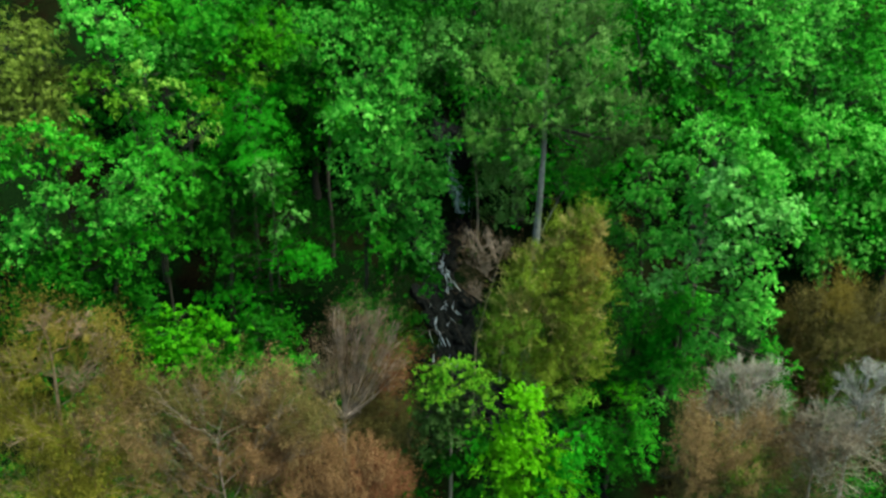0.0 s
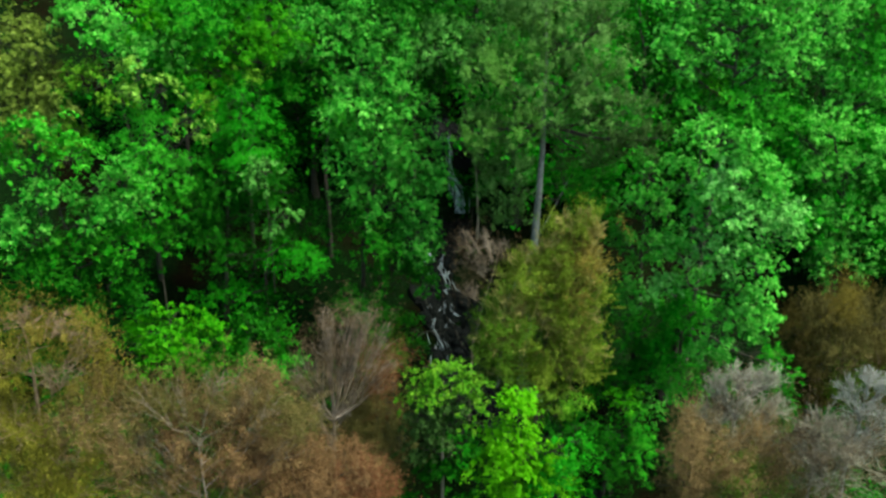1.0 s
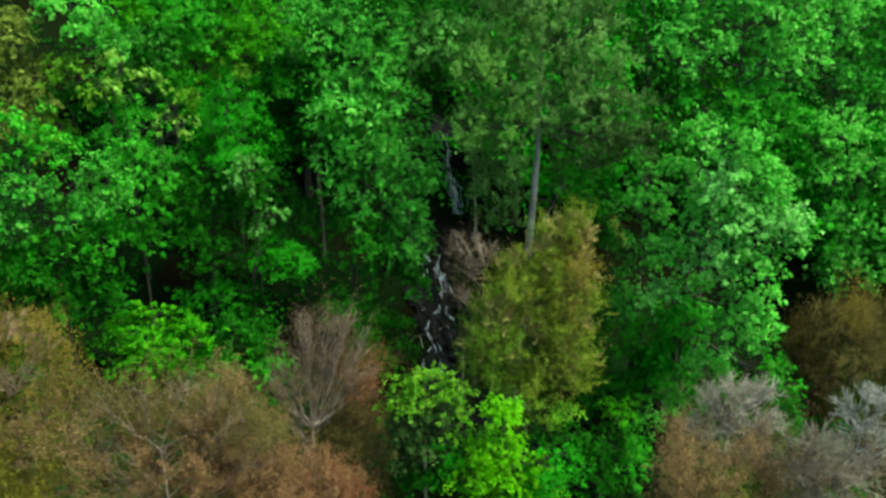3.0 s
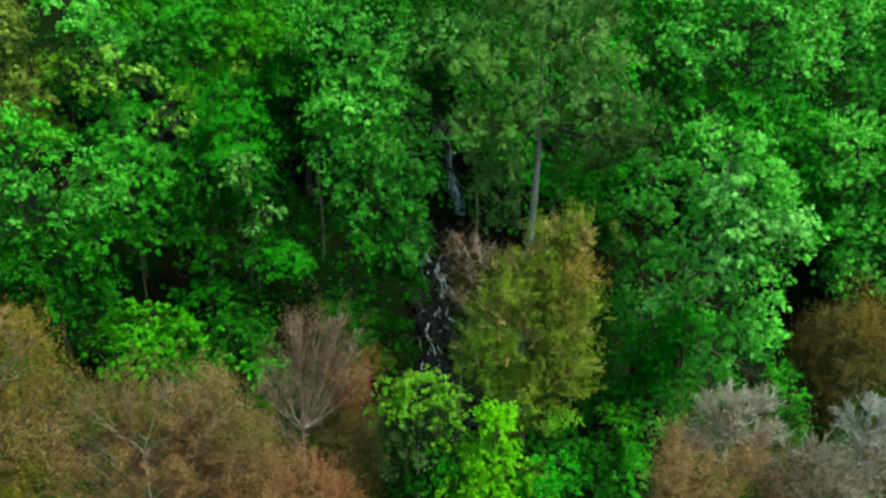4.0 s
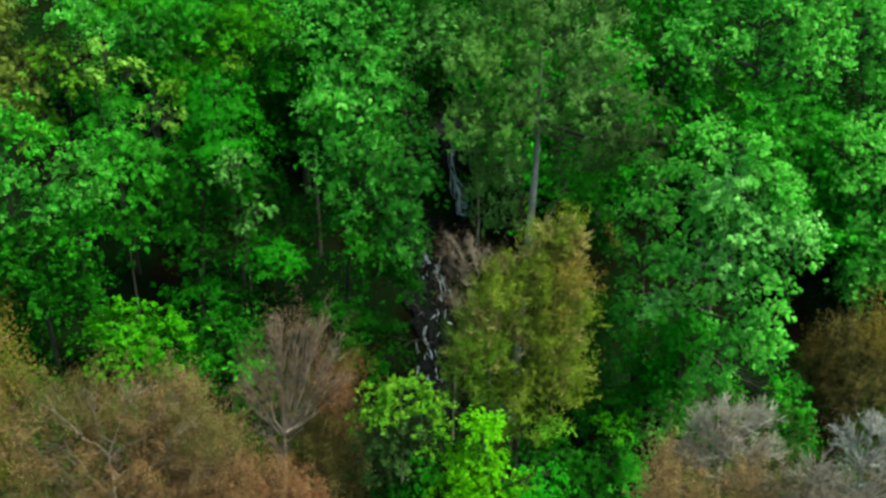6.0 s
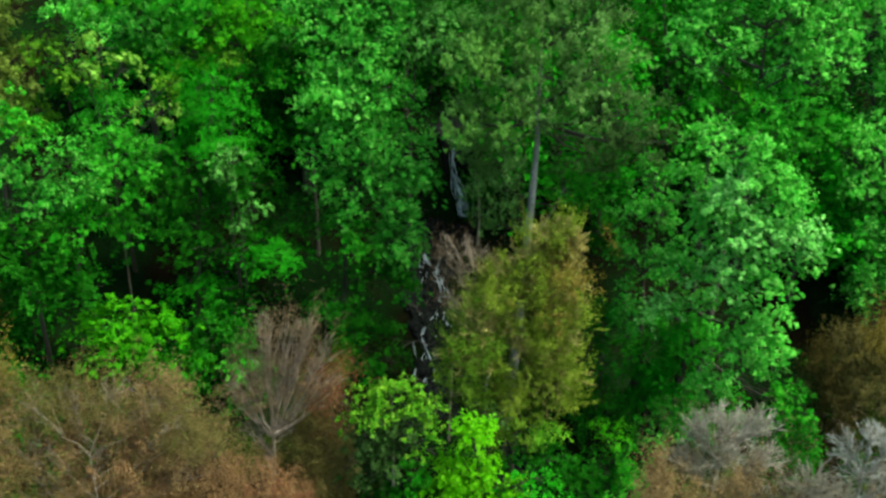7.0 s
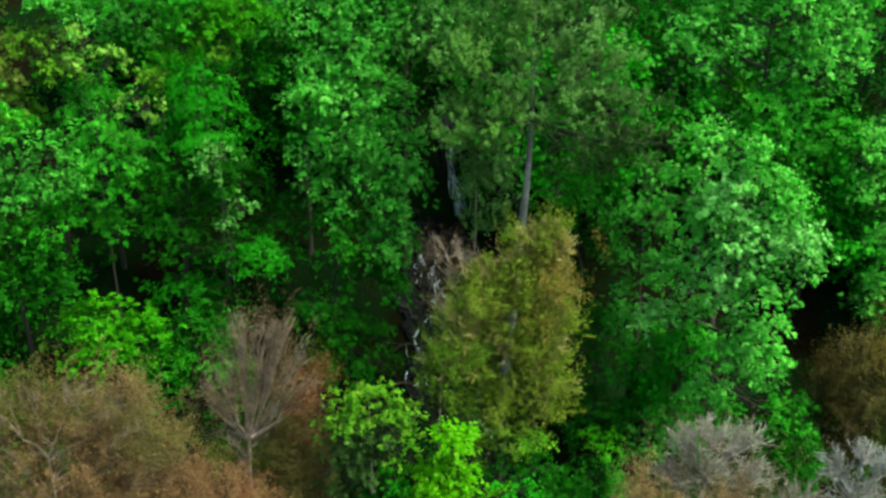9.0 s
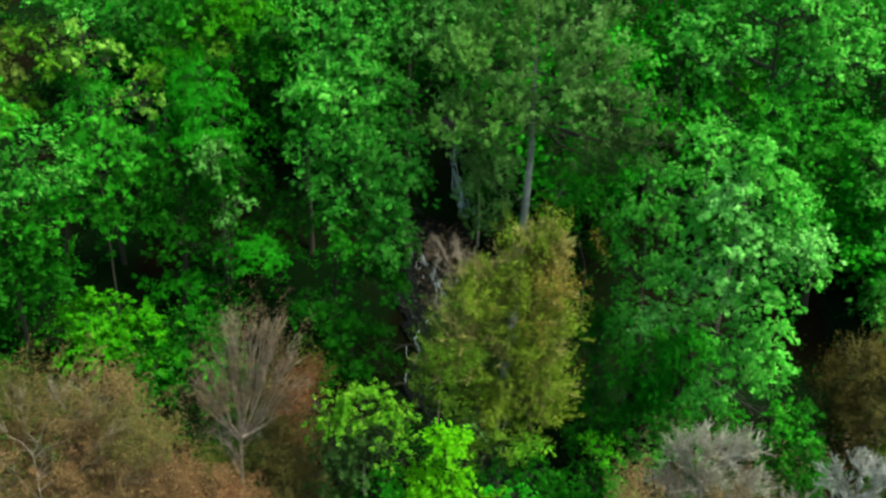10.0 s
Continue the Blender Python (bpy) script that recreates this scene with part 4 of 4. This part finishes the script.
def woods():
    """Further trees of the same wood: four kinds, each built once and then copied about the slopes."""
    rng = np.random.default_rng(5)
    # Mostly deep leaf, so shade in gaps between the front crowns is coloured in.
    kinds = [wood_kind(k, leaf, "broadleaf_tree", "leafy green tree of the wood behind", -30 + 14 * k, 26 + 2 * k, 11.5 + 0.8 * k, 2.0, 8, "far", "trees of the wood behind")
             for k, leaf in enumerate(("deep", "plain", "deep", "deep"))]
    for i in range(-8, 10):
        for j in range(2):
            x = i * 4.4 + (2.2 if j % 2 else 0) + rng.uniform(-1, 1)
            y = -2.5 + 5.4 * j + rng.uniform(-1.2, 1.2)
            if abs(x - float(stream_x(y))) < 2.8 and y < 1.5:
                continue
            if any((x - o.location.x) ** 2 + (y - o.location.y) ** 2 < 6 for o in kinds):
                continue
            if -28 < x < -19.5 and -4 < y < 4:
                continue
            src = kinds[int(rng.integers(0, 4))]
            copy_thing(src, pose(x, y, float(ground_z(x, y)) - 0.25, 0, 0, rng.uniform(0, 360)))


woods()


def understory():
    """Shrubs between the trunks, filling gaps; shade is put into their dark leaf."""
    rng = np.random.default_rng(15)
    kinds = [wood_kind(k, leaf, "shrub", "dark green shrub between the trunks, its leaf darkened for shade", -22 + 12 * k, -3 + k, 2.4 + 0.5 * k, 0.8, 5, "under", "shrubs under the trees", "shrub")
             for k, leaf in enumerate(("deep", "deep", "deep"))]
    for i in range(-11, 12):
        for j in range(9):
            x = i * 2.5 + (1.25 if j % 2 else 0) + rng.uniform(-0.8, 0.8)
            y = -27 + 2.5 * j + rng.uniform(-0.8, 0.8)
            if -9.5 < x < 0 and -20 < y < -6 or 6 < x < 12 and -15 < y < -8 or abs(x - float(stream_x(y))) < 2.2 or rng.random() < (0.3 if y < -17 else 0.72):
                continue
            copy_thing(kinds[int(rng.integers(0, 3))], pose(x, y, float(ground_z(x, y)) - 0.2, 0, 0, rng.uniform(0, 360)))


understory()


# ---- the stream and its stones ----
def rock_mesh(seed):
    rng = random.Random(seed)
    bm = bmesh.new()
    bmesh.ops.create_icosphere(bm, subdivisions=2, radius=1.0)
    off = Vector((seed * 7.3, seed * 3.1, 0))
    for v in bm.verts:
        n = v.co.normalized()
        s = 1 + 0.35 * noise.noise(n * 1.3 + off) + 0.12 * noise.noise(n * 3.7 + off)
        v.co = Vector((n.x * 1.2, n.y, n.z * 0.7)) * s
    for _ in range(5):
        d = Vector((rng.uniform(-1, 1), rng.uniform(-1, 1), rng.uniform(-0.2, 1))).normalized()
        lim = rng.uniform(0.55, 0.75)
        for v in bm.verts:
            e = v.co.dot(d) - lim
            if e > 0:
                v.co -= d * e * 0.85
    me = bpy.data.meshes.new("rock")
    bm.to_mesh(me)
    bm.free()
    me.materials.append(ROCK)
    for p in me.polygons:
        p.use_smooth = True
    return me


def stones():
    rng = random.Random(8)
    kinds = [rock_mesh(s) for s in range(1, 7)]
    for i in range(170):
        y = rng.uniform(-20, 3)
        x = float(stream_x(y)) + rng.gauss(0, 1.3)
        s = rng.choice((0.14, 0.18, 0.22, 0.3, 0.4, 0.5))
        if -2.2 < y < 0.6 and abs(x - 1.0) < 0.9:
            continue
        ob = new("rock", rng.choice(kinds))
        ob.matrix_world = pose(x, y, float(ground_z(x, y)) + 0.12 * s, rng.uniform(-20, 20), rng.uniform(-20, 20), rng.uniform(0, 360)) @ Matrix.Diagonal((s, s, s, 1))
        tagged(ob, "wet boulder in the bed of the stream, near black to carry canopy shade", "rock", "stones along the stream")


stones()


def stream_bed():
    """The bare wet rock over which the stream runs; near-black for the crowns' shade."""
    ys = np.arange(-26, 3, 0.16)
    us = np.linspace(-1, 1, 23)
    Y, U = np.meshgrid(ys, us, indexing="ij")
    half = 1.7 + 0.5 * np.sin(Y * 1.7) + 0.3 * np.sin(Y * 4.1 + 1)
    X = stream_x(Y) + U * half
    rng = np.random.default_rng(3)
    lump = 0.3 * np.abs(np.sin(3.1 * X + 1.3 * Y)) * np.abs(np.sin(2.7 * Y - X)) + rng.uniform(0, 0.16, X.shape)
    Z = ground_z(X, Y) + np.where(np.abs(U) > 0.95, -0.25, 0.03 + lump)
    n, m = X.shape
    i = (np.arange(n - 1)[:, None] * m + np.arange(m - 1)).ravel()
    faces = np.stack([i, i + 1, i + m + 1, i + m], -1)
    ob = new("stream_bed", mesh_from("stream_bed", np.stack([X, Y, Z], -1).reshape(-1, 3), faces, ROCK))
    tagged(ob, "uneven bed of wet rock, near black to carry canopy shade", "stream bed", kind="structure")


stream_bed()


def strand(points, width):
    """One run of falling water: a few fine threads that part and meet again, thinning out at both ends."""
    P = np.array(points, float)
    k = 18
    t = np.linspace(0, len(P) - 1, k)
    mid = np.stack([np.interp(t, np.arange(len(P)), P[:, i]) for i in range(3)], -1)
    rng = np.random.default_rng(int(abs(P[0, 0] * 991 + P[0, 1] * 577)))
    n = 9
    u = np.linspace(0, 1, k)
    lines, radii = [], []
    for q in range(n):
        sway = np.sin(u * rng.uniform(3, 8) + rng.uniform(0, 6)) * width * 0.45 + rng.normal(0, 0.35) * width + rng.normal(0, 0.008, k)
        line = mid.copy()
        line[:, 0] += sway * (0.5 + u)
        line[:, 1] += rng.normal(0, 0.012, k)
        lines.append(line)
        lo = rng.uniform(-0.15, 0.5)
        hi = lo + rng.uniform(0.35, 0.8)
        fade = np.clip((u - lo) / 0.15, 0.1, 1) * np.clip((hi - u) / 0.15, 0.1, 1)
        radii.append(width * rng.uniform(0.06, 0.15) * fade * rng.uniform(0.3, 1.4, k))
    return tubes(np.array(lines), np.array(radii), 5)


def threads(thing, runs, lift):
    for width, *pts in runs:
        v, f = strand([(x, y, float(ground_z(x, y)) + lift) if len(p) == 0 else (x, y, p[0]) for x, y, *p in pts], width)
        child("water_thread", mesh_from("water_thread", v, f, WATER, True), thing)


def stream():
    fall = tagged(new("waterfall"), "thin white waterfall dropping over dark wet rock", "waterfall", kind="structure")
    threads(fall, [
        (0.2025, (0.23, -1.3, 14.02), (0.33, -1.3, 13.09), (0.44, -1.3, 12.11), (0.5, -1.3, 11.33)),
        (0.351, (0.5, -1.3, 11.4), (0.74, -1.3, 10.58), (0.95, -1.3, 9.68), (1.13, -1.3, 8.8)),
        (0.1485, (0.54, -1.3, 11.33), (0.86, -1.3, 10.98), (1.2, -1.3, 10.49)),
        (0.0675, (1.16, -1.3, 10.49), (1.33, -1.3, 9.77), (1.27, -1.3, 8.96)),
        (0.2, (0.5, -1.3, 11.4), (0.8, -1.32, 10.4), (1.02, -1.34, 9.5), (1.18, -1.36, 8.75)), (0.16, (0.98, -1.4, 9.0), (1.15, -1.42, 8.85), (1.36, -1.45, 8.78)),
        (0.0675, (0.81, -1.3, 10.51), (1.05, -1.3, 9.91), (1.22, -1.3, 9.18)),
        (0.054, (1.66, -1.3, 10.19), (1.73, -1.3, 9.57), (1.66, -1.3, 8.75)),
    ], 0)
    cascade = tagged(new("cascade"), "white threads of stream water tumbling between stones", "stream", kind="structure")
    # the upper steps, then the lower ones
    threads(cascade, [
        (0.076, (-1.25, -3.49), (-1.03, -3.67), (-0.84, -3.94)), (0.045, (-1.02, -3.77), (-0.65, -4.24), (-0.29, -4.5)), (0.061, (-0.57, -4.41), (-0.28, -4.55)),
        (0.045, (-0.38, -4.18), (-0.22, -4.52)), (0.076, (-0.47, -4.77), (-0.05, -4.91), (0.22, -5.05)), (0.045, (0.12, -4.99), (0.27, -5.23), (0.26, -5.49)),
        (0.068, (-0.21, -5.4), (-0.06, -5.62)), (0.053, (0.06, -5.49), (0.39, -5.5)), (0.038, (-0.22, -6.09), (0.19, -6.3), (0.47, -6.44)),
        (0.076, (0.41, -6.44), (0.78, -6.57)), (0.053, (-0.7, -6.8), (-0.83, -7.26), (-0.86, -7.65)), (0.099, (-0.9, -7.63), (-0.74, -7.9), (-0.63, -8.12)),
        (0.061, (-0.66, -8.08), (-0.45, -8.32), (-0.26, -8.65)), (0.038, (-1.31, -8.22), (-1.2, -8.68), (-1.06, -8.87)), (0.053, (-1.05, -9.26), (-1.12, -9.62), (-1.1, -10.15)),
        (0.03, (-0.59, -6.9), (-0.34, -7.02)), (0.03, (-1.24, -6.66), (-1.0, -6.39)),
        (0.085, (-1.18, -3.27), (-0.95, -3.69), (-0.51, -4.39)),
        (0.06, (-0.51, -4.51), (-0.15, -4.82)),
        (0.05, (-0.08, -4.90), (0.08, -5.52)),
        (0.05, (0.27, -5.04), (0.62, -5.54), (1.15, -5.82)),
        (0.075, (-0.11, -6.16), (0.24, -6.40), (0.76, -6.58)),
    ], 0.32)
    # finer spills between the stones
    rng = random.Random(21)
    spills = []
    for i in range(30):
        y = rng.uniform(-9.6, -3.2)
        x = float(np.interp(y, [-9.6, -8.2, -6.8, -6.0, -4.4, -3.2], [-0.2, -0.6, -0.8, 0.1, -0.4, -1.1])) + rng.gauss(0, 0.38)
        spills.append((rng.uniform(0.03, 0.055), (x, y), (x + rng.uniform(-0.25, 0.35), y - rng.uniform(0.2, 0.55))))
    threads(cascade, spills, 0.34)


stream()


def fallen_branch(x, y, length, turn, seed):
    """A dead limb washed down the gully, with broken side shoots."""
    rng = np.random.default_rng(seed)
    k = 8
    u = np.linspace(0, 1, k)
    px, py = x + math.cos(turn) * length * u, y + math.sin(turn) * length * u
    line = np.stack([px, py, ground_z(px, py) + 0.25 + 0.15 * np.sin(3 * u)], -1) + rng.normal(0, 0.04, (k, 3))
    here = line[0].copy()
    root = tagged(new("fallen_branch"), "dark dead branch lying on the wet rocks", "branch", "dead branches by the stream")
    root.location = here
    v, f = tubes((line - here)[None], (0.06 * np.linspace(1, 0.3, k))[None], 6)
    child("stem", mesh_from("stem", v, f, BARK["brown"], True), root)
    for i in range(2, 7):
        e = line[i] + np.array([rng.normal(0, 0.4), rng.normal(0, 0.4), rng.uniform(0.1, 0.6)])
        v, f = tubes(curved(rng, line[i][None], e[None], 4, 0.05, 0.02) - here, np.linspace(0.022, 0.008, 4)[None], 4)
        child("shoot", mesh_from("shoot", v, f, BARK["brown"]), root)


for x, y, length, turn, seed in ((-1.9, -8.6, 2.2, 0.5, 1), (1.1, -3.2, 1.8, 2.4, 2), (-2.1, -6.2, 1.6, -0.3, 3), (0.9, -8.4, 2.0, 2.0, 4), (-1.6, -10.2, 1.8, 0.2, 5)):
    fallen_branch(x, y, length, turn, seed)


# ---- undergrowth ----
def undergrowth():
    rng = np.random.default_rng(77)
    n = 1400
    x, y = rng.uniform(-34, 36, n), rng.uniform(-34, 12, n)
    keep = (np.abs(x - stream_x(y)) > 1.6) & ((x < -5) | (x > 0) | (y < -16) | (rng.random(n) < 0.3))
    x, y = x[keep], y[keep]
    z = ground_z(x, y)
    per = 30
    idx = np.repeat(np.arange(len(x)), per)
    m = len(idx)
    r = rng.uniform(0.3, 0.9, len(x))[idx]
    o = rng.normal(size=(m, 3)) * 0.5
    p = np.stack([x[idx] + o[:, 0] * r, y[idx] + o[:, 1] * r, z[idx] + 0.05 + np.abs(o[:, 2]) * r * 0.9], -1)
    out = unit(np.array([0, 0, 1.0]) + rng.normal(size=(m, 3)) * 0.5)
    side = unit(np.cross(out, rng.normal(size=(m, 3))))
    tip = np.cross(side, out)
    ln = rng.uniform(0.12, 0.26, m)[:, None]
    v = np.stack([p - tip * ln * 0.5, p + side * ln * 0.25, p + tip * ln * 0.5 - out * ln * 0.15, p - side * ln * 0.25], 1).reshape(-1, 3)
    # Deep leaf darkens the floor, standing for shade under the trees.
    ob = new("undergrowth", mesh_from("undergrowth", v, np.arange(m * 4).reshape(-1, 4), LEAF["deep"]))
    tagged(ob, "low ferns and seedlings over the slope, dark green to carry shade", "undergrowth", kind="stuff")


undergrowth()
